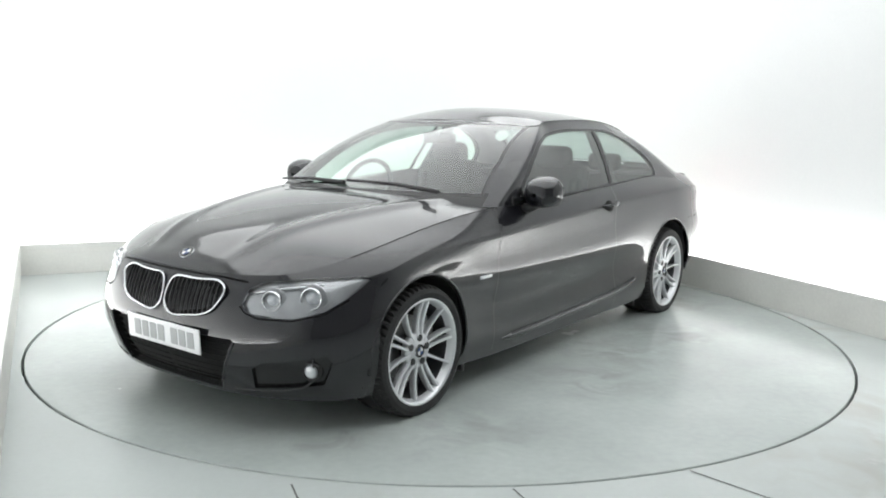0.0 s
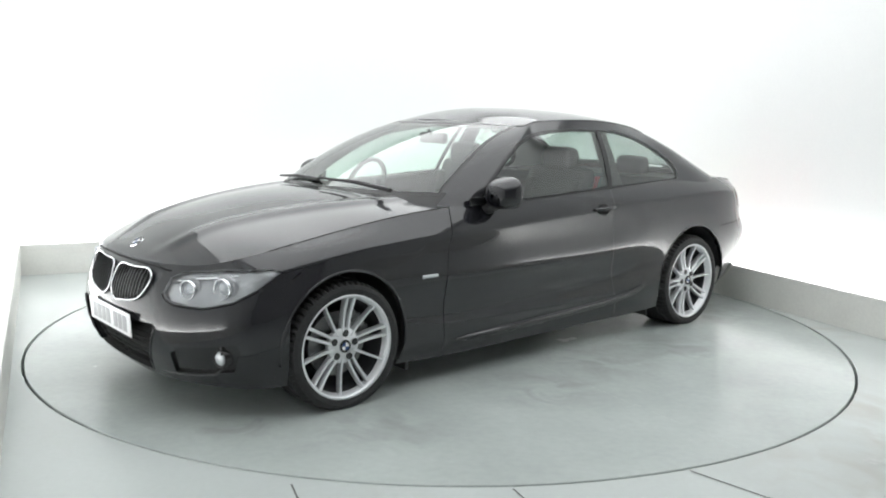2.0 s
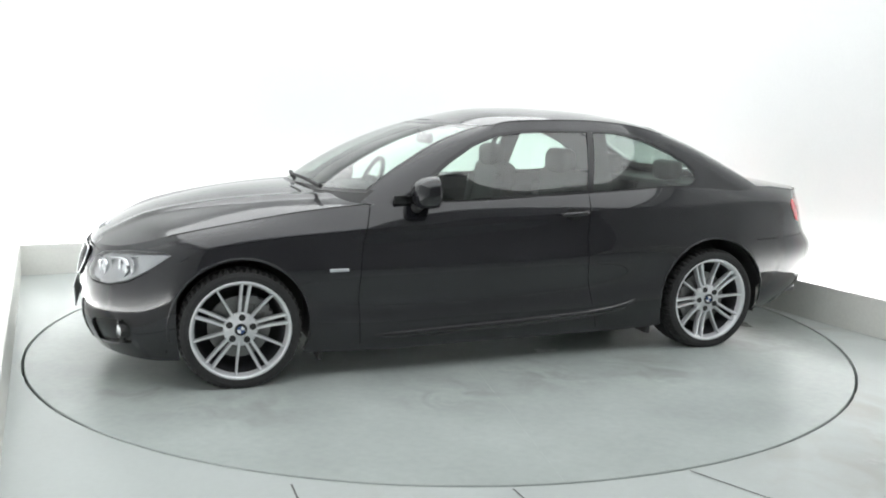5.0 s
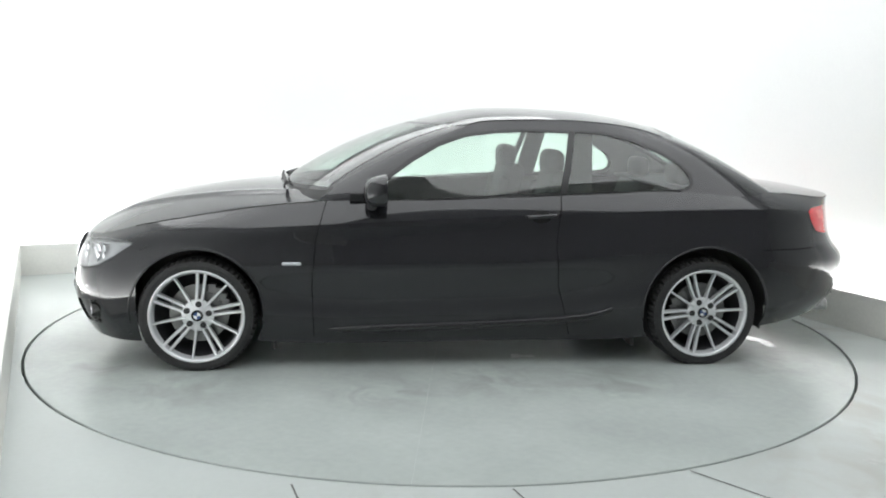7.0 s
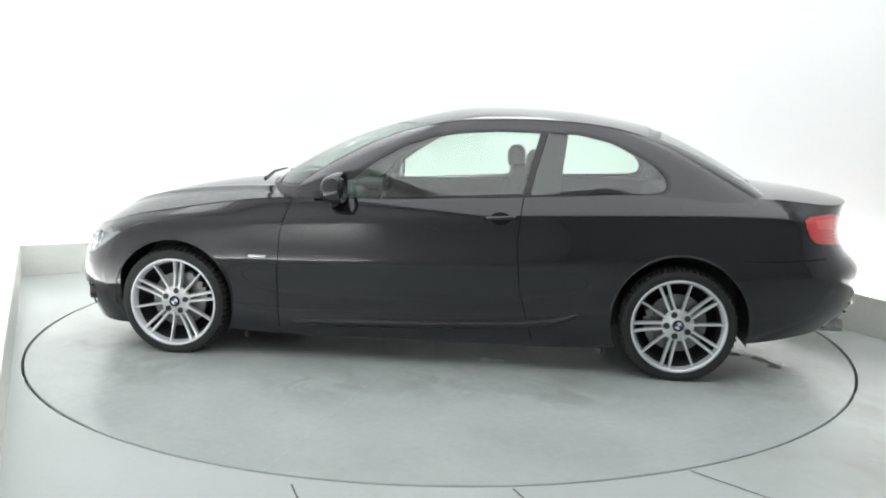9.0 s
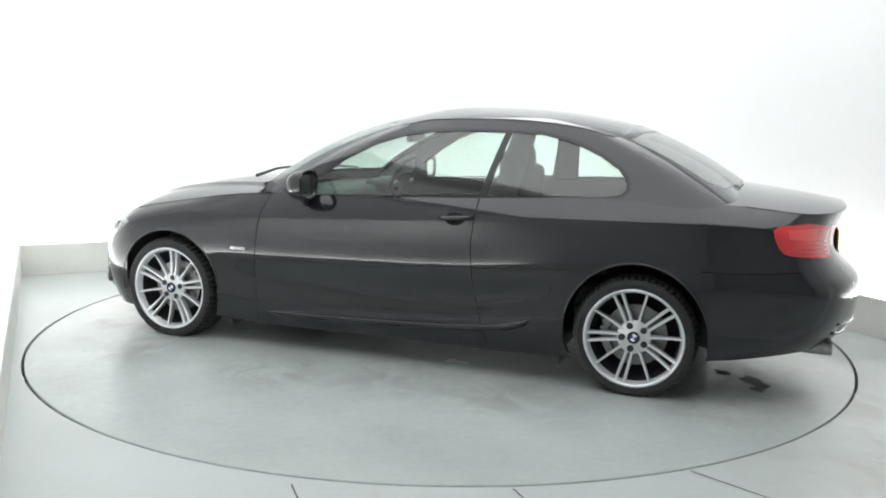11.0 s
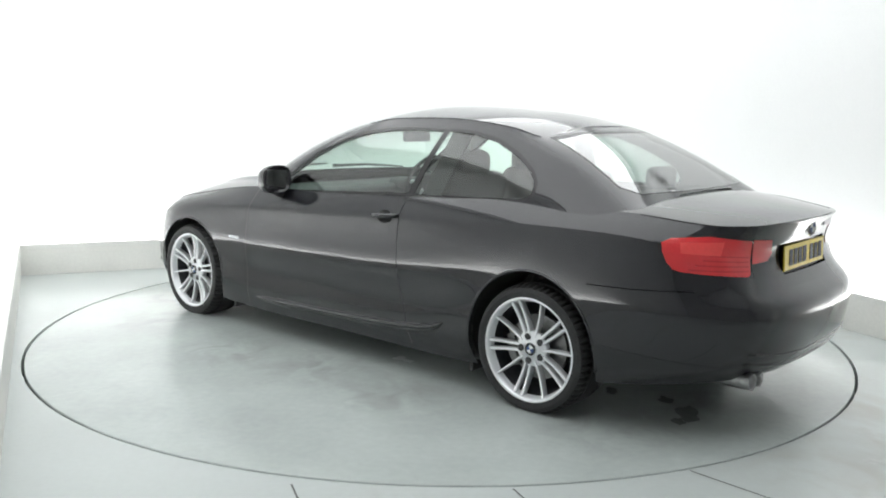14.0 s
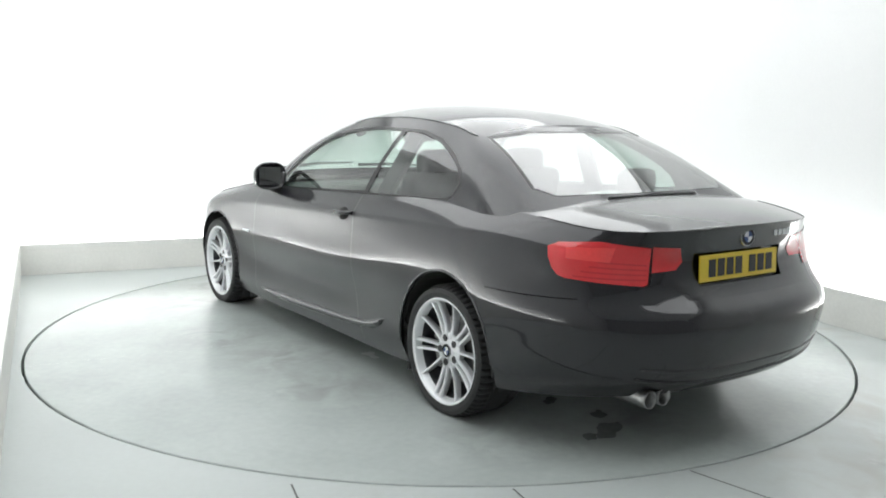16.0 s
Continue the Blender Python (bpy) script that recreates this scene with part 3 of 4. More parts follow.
def wheel(car, x, y, turn, steer, side, wide):
    """A wheel whose outer face looks along side * y."""
    w = new("wheel")
    w.parent = car
    w.matrix_basis = pose(x, y, HUB, 0, 0, steer + (0 if side > 0 else 180)) @ pose(0, 0, 0, 0, turn, 0)
    # tyre: sidewalls, shoulders and a grooved tread
    bm = bmesh.new()
    steps, r = 174, .306
    base = [(.238, .005), (.252, .012), (.272, .016), (.290, .010), (.300, -.008), (r, -.026), (r, -.060), (r - .007, -.063), (r - .007, -.071), (r, -.074),
            (r, -wide + .074), (r - .007, -wide + .071), (r - .007, -wide + .063), (r, -wide + .060), (r, -wide + .026), (.300, -wide + .008), (.29, -wide - .008), (.24, -wide)]
    rings = []
    for i in range(steps):
        a = 2 * math.pi * i / steps
        cut = .011 if i % 3 == 0 else 0
        ring = []
        for j, (rr, yy) in enumerate(base):
            k = cut if j in (4, 5, 6, 13, 14, 15) else 0
            ring.append(bm.verts.new(((rr - k) * math.cos(a), yy, (rr - k) * math.sin(a))))
        rings.append(ring)
    for i in range(steps):
        p, q = rings[i], rings[(i + 1) % steps]
        for j in range(len(base) - 1):
            bm.faces.new((p[j], q[j], q[j + 1], p[j + 1]))
    part("tyre", bm, RUBBER, w, "black low-profile tyre with ribbed tread")
    # rim lip, and a barrel whose dark colour stands for shade behind the spokes
    bm = bmesh.new()
    lathe(bm, [(.244, -.02), (.249, .004), (.2475, .010), (.240, .010), (.232, .002), (.228, -.018), (.222, -.03)], 96)
    rim = part("rim", bm, ALLOY, w, "silver alloy rim with paired and single spokes", smooth=True)
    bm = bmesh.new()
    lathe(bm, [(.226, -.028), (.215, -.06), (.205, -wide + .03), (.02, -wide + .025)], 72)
    part("barrel", bm, SHADED_ALLOY, rim, smooth=True)

    def spoke(bm, ang, off0, off1, w0, w1):
        """One spoke from hub to lip; off: sideways shift at hub and lip."""
        n, rows = 7, []
        ca, sa = math.cos(ang), math.sin(ang)
        for i in range(n):
            s = i / (n - 1)
            rad, off, hw = .060 + .174 * s, off0 + (off1 - off0) * s, (w0 + (w1 - w0) * s) / 2
            front = -.020 - .010 * math.sin(math.pi * s) + .018 * s
            row = []
            for o, dy in ((-hw, -.010), (-hw * .62, 0), (hw * .62, 0), (hw, -.010), (hw * .8, -.034), (-hw * .8, -.034)):
                u, v = rad, off + o
                row.append(bm.verts.new((u * ca - v * sa, front + dy, u * sa + v * ca)))
            rows.append(row)
        for p, q in zip(rows, rows[1:]):
            for k in range(6):
                bm.faces.new((p[k], q[k], q[(k + 1) % 6], p[(k + 1) % 6]))
        bm.faces.new(rows[0]), bm.faces.new(rows[-1][::-1])

    for k in range(5):
        a = math.pi / 2 + 2 * math.pi * k / 5
        for o0, o1 in ((-.013, -.021), (.013, .021)):
            bm = bmesh.new()
            spoke(bm, a, o0, o1, .017, .019)
            part("spoke", bm, ALLOY, rim)
        bm = bmesh.new()
        spoke(bm, a + math.pi / 5, 0, 0, .017, .012)
        part("spoke", bm, ALLOY, rim)
    bm = bmesh.new()
    lathe(bm, [(.001, -.018), (.036, -.018), (.040, -.024), (.078, -.024), (.086, -.032), (.08, -.06)], 48)
    part("hub", bm, ALLOY, rim, smooth=True)
    # bolt holes: dark discs on the hub in place of shaded hollows
    for k in range(5):
        a = math.pi / 2 + 2 * math.pi * k / 5
        bm = bmesh.new()
        bmesh.ops.create_cone(bm, cap_ends=True, segments=14, radius1=.0165, radius2=.0165, depth=.006, matrix=pose(.060 * math.cos(a), -.0225, .060 * math.sin(a), 90))
        part("bolt_hole", bm, PLASTIC, rim, "dark disc standing for a shaded bolt hole")
    badge(rim, pose(0, -.016, 0, -90), .033)
    # brake
    bm = bmesh.new()
    lathe(bm, [(.06, -.085), (.155, -.085), (.155, -.105), (.06, -.105)], 64)
    part("brake_disc", bm, STEEL, w)
    bm = bmesh.new()
    for i in range(5):
        a = radians(110 + 14 * i) if x > 0 else radians(42 - 14 * i)
        box(bm, .152 * math.cos(a), -.092, .152 * math.sin(a), .045, .05, .05, .008)
    part("brake_caliper", bm, STEEL, w, "grey brake caliper")
    return w


def plate(parent, m, face, n_first, n_second, ink):
    """A number plate of the usual size; its characters are plain bars."""
    bm = bmesh.new()
    box(bm, 0, 0, 0, .52, .111, .007, .003)
    bmesh.ops.transform(bm, matrix=m, verts=bm.verts)
    p = part("number_plate", bm, face, parent)
    x = -.205
    for k in range(n_first + n_second):
        if k == n_first:
            x += .035
        bm = bmesh.new()
        box(bm, x + .022, 0, .0045, .044, .072, .003)
        bmesh.ops.transform(bm, matrix=m, verts=bm.verts)
        part("character_bar", bm, ink, p)
        x += .058
    return p


def car():
    top = tagged(new("car"), "black metallic two-door coupe with silver alloy wheels on the turntable", "car")
    belt, at, par = belt_grid()
    skin = Skin()
    cut_f = ccw(disc(FRONT_AXLE, HUB + .012, .345))
    cut_r = ccw(disc(REAR_AXLE, HUB + .018, .356))
    side = lambda c: c.y > .60
    seam = .0045
    door_front = [(.775, .17), (.785, .45), (.765, .70), (.70, .93)]
    door_rear = [(-.62, .17), (-.545, .45), (-.525, .70), (-.555, .97)]
    regions = [("", cut_f, side), ("", cut_r, side)]
    for k, line in enumerate((door_front, door_rear, [(-1.68, .650), (-1.90, .655), (-2.12, .665)], [(1.72, .60), (1.62, .665)])):
        regions += [("gap%d" % k, q, side) for q in stroke(line, seam)]
    regions.append(("door", ccw([(.78, .17), (.78, .68), (.70, .93), (.0, 1.0), (-.555, 1.0), (-.525, .66), (-.56, .35), (-.62, .17)]), side))

    # lamps are cut in a plane turned by 45 degrees at the corners
    def flat(v):
        return (v.x, v.z)

    def rest(c):
        if c.x > 1.55 and c.z < .60 + max(0, (1.9 - c.x)) * .15:
            return "front_bumper"
        if c.x < -1.66 and c.z < .650:
            return "rear_bumper"
        return "wing" if c.x > 0 else ("quarter" if c.y > .36 or c.x > -2.2 else "tail")

    n_front, n_rear = int(np.searchsorted(at, par[3] + .08)), int(np.searchsorted(at, par[10] + .02))
    skin.cut(belt[n_front:n_rear + 1], regions, rest, flat)

    # front corner: headlamp, lower intake with fog lamp
    def corner_f(v):
        return ((v.y - v.x) * .7071, v.z)
    lamp_poly = ccw([(-1.140, .565), (-1.125, .538), (-1.080, .522), (-.93, .520), (-.80, .548), (-.70, .600), (-.600, .672), (-.65, .684), (-.86, .676), (-1.05, .655), (-1.112, .625)])
    fog_poly = ccw([(-1.09, .205), (-.80, .235), (-.765, .33), (-.785, .365), (-1.05, .335), (-1.10, .30)])
    across = lambda v: (v.y, v.z)
    middle_poly = ccw([(-1, .172), (.335, .182), (.448, .405), (.43, .418), (-1, .41)])
    seam_f = [("gap4", q, None, across) for q in stroke([(-.1, .662), (.33, .662), (.45, .652)], .007)]
    front_regions = [("headlamp", lamp_poly), ("side_intake", fog_poly, lambda c: c.y > .4), ("low_grille", middle_poly, lambda c: c.y < .55, across)] + seam_f + [("gap7", q) for q in stroke([(-1.15, .558), (-1.128, .532), (-1.080, .515), (-.93, .513), (-.797, .541), (-.695, .594)], .006)]
    skin.cut(belt[:n_front + 1], front_regions, rest_front, corner_f)

    # rear corner: tail lamp
    def corner_r(v):
        return ((v.y + v.x) * .7071, v.z)
    tail_out = ccw([(-.828, .858), (-.830, .822), (-.847, .778), (-.87, .752), (-.90, .742), (-1.205, .714), (-1.22, .722), (-1.228, .862), (-1.03, .885), (-.87, .876)])
    tail_in = ccw([(-1.234, .763), (-1.33, .768), (-1.355, .80), (-1.345, .858), (-1.234, .866)])
    # the lit upper part of the lens is a patch of paler colour
    rear_regions = [("tail_band", ccw([(-.90, .818), (-1.07, .806), (-1.09, .862), (-.90, .860)]))]
    for k in range(4):
        z = .737 + .019 * k
        rear_regions.append(("tail_low%d" % k, ccw([(-.93 - .03 * k, z + .012), (-1.213, z - .004), (-1.214, z + .002), (-.93 - .03 * k, z + .018)])))
    rear_regions += [("tail_outer", tail_out), ("tail_inner", tail_in)]
    rear_regions.insert(0, ("plate_recess", ccw([(-.5, .700), (.278, .700), (.288, .830), (-.5, .830)]), None, across))
    rear_regions += [("gap2", q, None, flat) for q in stroke([(-1.88, .6545), (-2.12, .665)], seam)]
    rear_regions += [("gap5", q) for q in stroke([(-1.231, .715), (-1.231, .866)], .005)]
    skin.cut(belt[n_rear:], rear_regions, rest, corner_r)

    # bonnet, boot lid and roof
    edge = belt[:, -1]
    bon = edge[:int(np.searchsorted(at, par[5] + .10))]
    bonnet = cap_grid(bon[::-1], 1.0, 2.075, BONNET_SPINE, ridge=True)
    skin.cut(bonnet, [], lambda c: "bonnet", lambda v: (v.x, v.y))
    boot_edge = edge[int(np.searchsorted(at, par[9] + .15)):]
    boot = cap_grid(boot_edge, -1.62, -2.335, BOOT_SPINE)
    skin.cut(boot, [], lambda c: "boot_lid" if c.x < -1.86 else "quarter_top", lambda v: (v.x, v.y))
    house, hat, hpar, low, high = house_grid()
    window_front = ccw([(.53, .893), (.42, .985), (.25, 1.105), (.10, 1.190), (-.05, 1.240), (-.21, 1.262), (-.40, 1.272), (-.625, 1.272), (-.545, .945), (.20, .912)])
    window_quarter = ccw([(-.585, .95), (-.665, 1.272), (-.83, 1.263), (-.99, 1.228), (-1.14, 1.165), (-1.245, 1.10), (-1.288, 1.05), (-1.292, 1.01), (-1.27, .986), (-1.22, .974)])
    trim_front = ccw([(.58, .878), (.44, .995), (.27, 1.120), (.11, 1.207), (-.05, 1.257), (-.21, 1.279), (-.40, 1.288), (-.83, 1.281), (-1.0, 1.244),
                      (-1.15, 1.180), (-1.26, 1.112), (-1.308, 1.055), (-1.312, 1.005), (-1.275, .968), (-.55, .934), (.20, .897)])
    k2, k8 = int(np.searchsorted(hat, hpar[2])), int(np.searchsorted(hat, hpar[8]))
    skin.cut(house[k2:k8 + 1], [("side_window", window_front), ("quarter_window", window_quarter), ("window_trim", trim_front)], lambda c: "pillar", lambda v: (v.x, v.z))
    # windscreen and rear window, cut across the width and height
    skin.cut(house[:k2 + 1], [("windscreen", ccw([(-1, .962), (.705, .962), (.645, 1.12), (.535, 1.302), (-1, 1.302)])),
                                 ("screen_seal", ccw([(-1, .945), (.722, .945), (.660, 1.12), (.548, 1.312), (-1, 1.312)]))],
             lambda c: "cowl" if c.z < .97 else ("pillar" if c.y > .5 else "roof"), lambda v: (v.y, v.z))
    skin.cut(house[k8:], [("rear_window", ccw([(-1, 1.030), (.555, 1.026), (.615, 1.055), (.525, 1.250), (.33, 1.278), (-1, 1.288)])),
                           ("rear_seal", ccw([(-1, 1.026), (.565, 1.021), (.632, 1.05), (.535, 1.260), (.33, 1.288), (-1, 1.298)]))],
             lambda c: "pillar" if c.y > .45 else ("roof" if c.z > 1.2 else "quarter_top"), lambda v: (v.y, v.z))
    roof = cap_grid(high, .16, -1.24, ROOF_SPINE)
    skin.cut(roof, [], lambda c: "roof", lambda v: (v.x, v.y))

    for s in (1, -1):
        for line in ([p for p in edge if 1.72 > p[0] > .74], [p for p in edge if -1.84 > p[0] and p[1] > .55]):
            bm = bmesh.new()
            tube(bm, [(p[0], s * p[1], p[2] + .0005) for p in line], .0022, 6)
            part("shut_line", bm, GAP, top, smooth=True)
        bm = bmesh.new()
        tube(bm, [(p[0], s * p[1], p[2] + .001) for p in high if .0 > p[0] > -1.19 and p[1] > .5], .0028, 6)
        part("roof_strip", bm, TRIM, top, "black roof rail strip", smooth=True)
    for key, name, material, label in (("front_bumper", "front_bumper", PAINT, ""), ("rear_bumper", "rear_bumper", PAINT, ""), ("bonnet", "bonnet", PAINT, ""),
                                       ("boot_lid", "boot_lid", PAINT, ""), ("quarter_top", "rear_deck", PAINT, ""), ("roof", "roof", PAINT, ""), ("tail", "tail_panel", PAINT, ""),
                                       ("cowl", "cowl", PLASTIC, "matt black scuttle panel"), ("windscreen", "windscreen", WINDOW, "green tinted windscreen"),
                                       ("rear_window", "rear_window", REAR_GLASS, "green tinted rear window"), ("low_grille", "lower_grille", GAP, "black mesh intake"),
                                       ("screen_seal", "windscreen_seal", TRIM, "black windscreen border"), ("rear_seal", "rear_window_seal", TRIM, "black rear window border"),
                                       ("plate_recess", "plate_recess", TRIM, "black recess round the number plate")):
        if key in skin.faces:
            part(name, skin.mesh(key, "both", .04 if key == "low_grille" else .02 if key == "plate_recess" else 0, True), material, top, label, smooth=True)
    for key, name, material, inward, label in (("wing", "front_wing", PAINT, 0, ""), ("door", "door", PAINT, 0, ""), ("quarter", "rear_quarter", PAINT, 0, ""),
                                               ("pillar", "roof_pillar", PAINT, 0, ""), *[("gap%d" % k, "shut_line", GAP, .006, "") for k in range(8)], ("window_trim", "window_trim", TRIM, 0, "gloss black window surround"),
                                               ("side_window", "side_window", WINDOW, .004, ""), ("quarter_window", "quarter_window", WINDOW, .004, ""),
                                               ("side_intake", "side_intake", TRIM, .014, "black bumper intake"), ("tail_outer", "tail_lamp", RED, -.003, "red tail lamp lens"),
                                               ("tail_inner", "boot_tail_lamp", RED, -.003, "red tail lamp lens"),
                                               ("tail_band", "lit_patch", RED_LIT, -.003, "pale red patch painted as the lit part of the lens"), *[("tail_low%d" % k, "lamp_strip", RED_DARK, -.003, "dark red lamp strip") for k in range(4)]):
        for m in (None, "only"):
            if key in skin.faces:
                part(name, skin.mesh(key, m, inward, key == "side_intake"), material, top, label, smooth=key != "side_intake")
    return top, skin


def rest_front(c):
    if c.z < .60 + max(0, (1.9 - c.x)) * .15:
        return "front_bumper"
    return "wing"


def near_fit(u, v, w, pts):
    """A plane through the points round (u, v), read there: w as a function of u and v."""
    d = (pts[:, 0] - u) ** 2 + (pts[:, 1] - v) ** 2
    k = np.argsort(d)[:14]
    g = np.exp(-d[k] / (2 * max(d[k][6], 1e-6)))
    a = np.stack([np.ones(len(k)), pts[k, 0] - u, pts[k, 1] - v], 1) * g[:, None]
    return float(np.linalg.lstsq(a, w[k] * g, rcond=None)[0][0])


def nose(y, z, grid=belt_grid()[0], n=70, back=False):
    """How far forward (or back) the body's skin lies at a height and a distance from the middle."""
    pts = (grid[-n:] if back else grid[:n]).reshape(-1, 3)
    return near_fit(abs(y), z, pts[:, 0], pts[:, 1:])


def flank(x, z, grid=belt_grid()[0]):
    """How far out the body's side lies."""
    pts = grid[40:-40].reshape(-1, 3)
    return near_fit(x, z, pts[:, 1], pts[:, ::2])


def smooth_loop(pts, n=64):
    p = np.array(pts + pts[:3], float)
    p = np.vstack([np.array(pts[-3:], float), p])
    t = chord(p)
    return cubic(t, p, np.linspace(t[3], t[3 + len(pts)], n, endpoint=False))


def kidneys(top):
    outline = [(.018, .600), (.034, .630), (.11, .644), (.25, .648), (.335, .641), (.360, .618), (.347, .576), (.312, .530), (.25, .503), (.15, .488), (.06, .486), (.024, .510)]
    for s in (1, -1):
        loop = smooth_loop(outline)
        xs = np.array([nose(y, z) for y, z in loop])
        xs = sum(np.roll(xs, k) for k in range(-4, 5)) / 9
        pts = [Vector((x + .010, s * y + .012, z)) for x, (y, z) in zip(xs, loop)]
        bm = bmesh.new()
        tube(bm, pts + pts[:2], .0052, 8, False)
        kidney = part("kidney_grille", bm, CHROME, top, "chrome framed black grille", smooth=True)
        part_pts = [p + Vector((-.008, 0, 0)) for p in pts]
        bm = bmesh.new()
        mid = bm.verts.new(sum(part_pts, Vector()) / len(part_pts) + Vector((.006, 0, 0)))
        ring = [bm.verts.new(p) for p in part_pts]
        for a, b in zip(ring, ring[1:] + ring[:1]):
            bm.faces.new((mid, a, b))
        part("grille_backing", bm, GAP, kidney)
        for k in range(11):
            y = .046 + .0272 * k
            zs = [z for yy, z in loop if abs(yy - y) < .012]
            if zs and max(zs) - min(zs) > .02:
                bm = bmesh.new()
                tube(bm, [(nose(y, z) + .007, s * y + .012, z) for z in np.linspace(min(zs), max(zs), 6)], .0042, 6)
                part("slat", bm, TRIM, kidney)


def headlamps(top, skin):
    for m in (None, "only"):
        s = 1 if m is None else -1
        cover = part("headlamp", skin.mesh("headlamp", m, -.002), CLEAR, top, "clear headlamp with twin round projectors", smooth=True)
        cover.visible_shadow = False
        part("housing", skin.mesh("headlamp", m, .018, True), LAMP_GREY, cover, "silver grey lamp housing", smooth=True)
        for c, r in (((1.980, .560, .578), .046), ((1.885, .695, .592), .050)):
            aim = Vector((1, .42 * s, .0)).normalized()
            base = Vector((c[0] + .034, (c[1] + .012) * s, c[2] + .006))
            m4 = Matrix.Translation(base - aim * .014) @ aim.to_track_quat("Y", "Z").to_matrix().to_4x4()
            bm = bmesh.new()
            lathe(bm, [(r * .74, -.03), (r * .78, .004), (r * .86, .014), (r * .93, .012), (r * .95, .0), (r * .93, -.03)], 40, m4)
            ring = part("lamp_ring", bm, CHROME, cover, smooth=True)
            bm = bmesh.new()
            lathe(bm, [(r * .6, -.018), (r * 1.1, -.006), (r * 1.22, -.02)], 36, m4)
            part("lamp_mask", bm, LAMP_GREY, ring, smooth=True)
            bm = bmesh.new()
            lathe(bm, [(.0005, .012), (r * .3, .009), (r * .55, .0), (r * .72, -.016)], 32, m4)
            part("projector", bm, LENS, ring, smooth=True)
        bm = bmesh.new()
        tube(bm, [(nose(y, z) - .012 if y < .7 else x - .012, y * s, z) for x, y, z in ((2.0, .47, .605), (1.95, .56, .628), (1.86, .68, .643), (1.75, .765, .654))], .007, 6)
        part("lamp_brow", bm, CHROME, cover, smooth=True)
        # fog lamp in the side intake
        aim = Vector((1, .35 * s, 0)).normalized()
        m4 = Matrix.Translation((1.942, .731 * s, .300)) @ aim.to_track_quat("Y", "Z").to_matrix().to_4x4()
        bm = bmesh.new()
        lathe(bm, [(.0005, .010), (.02, .008), (.031, .0), (.033, -.02)], 32, m4)
        fog = part("fog_lamp", bm, LENS, top, "round clear fog lamp", smooth=True)
        bm = bmesh.new()
        lathe(bm, [(.031, -.004), (.035, .006), (.041, .004), (.044, -.05)], 32, m4)
        part("bezel", bm, TRIM, fog, smooth=True)


def bumper_ribs(top):
    for s in (1, -1):
        for line, r in (([(.446, .405), (.428, .37), (.398, .31), (.368, .25), (.337, .185)], .007), ([(.40, .19), (.52, .195), (.62, .205), (.69, .222), (.725, .25), (.742, .30), (.748, .36)], .005)):
            bm = bmesh.new()
            tube(bm, [(nose(y, z) + .001, s * y, z) for y, z in line], r, 8)
            part("bumper_rib", bm, PAINT, top, "moulded bumper edge", smooth=True)
        for k in range(8):
            bm = bmesh.new()
            z = .195 + .027 * k
            tube(bm, [(nose(y, z) - .030, s * y, z) for y in np.linspace(0, .325 + .0135 * k, 8)], .003, 5)
            part("grille_bar", bm, GAP, top, smooth=True)


def underside(top):
    bm = bmesh.new()
    box(bm, .0, 0, .235, 2.02, 1.60, .10, .02)
    box(bm, -1.98, 0, .36, .5, 1.20, .12, .03)
    box(bm, 1.80, 0, .26, .30, 1.00, .10, .03)
    box(bm, 0, 0, .40, 4.0, 1.06, .30, .03)
    part("underbody", bm, PLASTIC, top, "dark underbody")
    for x in (FRONT_AXLE, REAR_AXLE):
        for s in (1, -1):
            bm = bmesh.new()
            rows = []
            for i in range(29):
                a = radians(-16 + 212 * i / 28)
                r, lip = .366, .868 if math.sin(a) > .2 else .835
                rows.append([bm.verts.new((x + r * math.cos(a), s * y, HUB + r * math.sin(a))) for y in (lip, .80, .55)] + [bm.verts.new((x, s * .55, HUB))])
            for p, q in zip(rows, rows[1:]):
                for k in range(3):
                    bm.faces.new((p[k], p[k + 1], q[k + 1], q[k]))
            part("wheel_arch_liner", bm, PLASTIC, top)
            bm = bmesh.new()
            box(bm, x + (.385 if x < 0 else -.40), s * .75, .145, .02, .13, .10, .006)
            part("air_deflector", bm, PLASTIC, top, "small black rubber flap by the wheel")


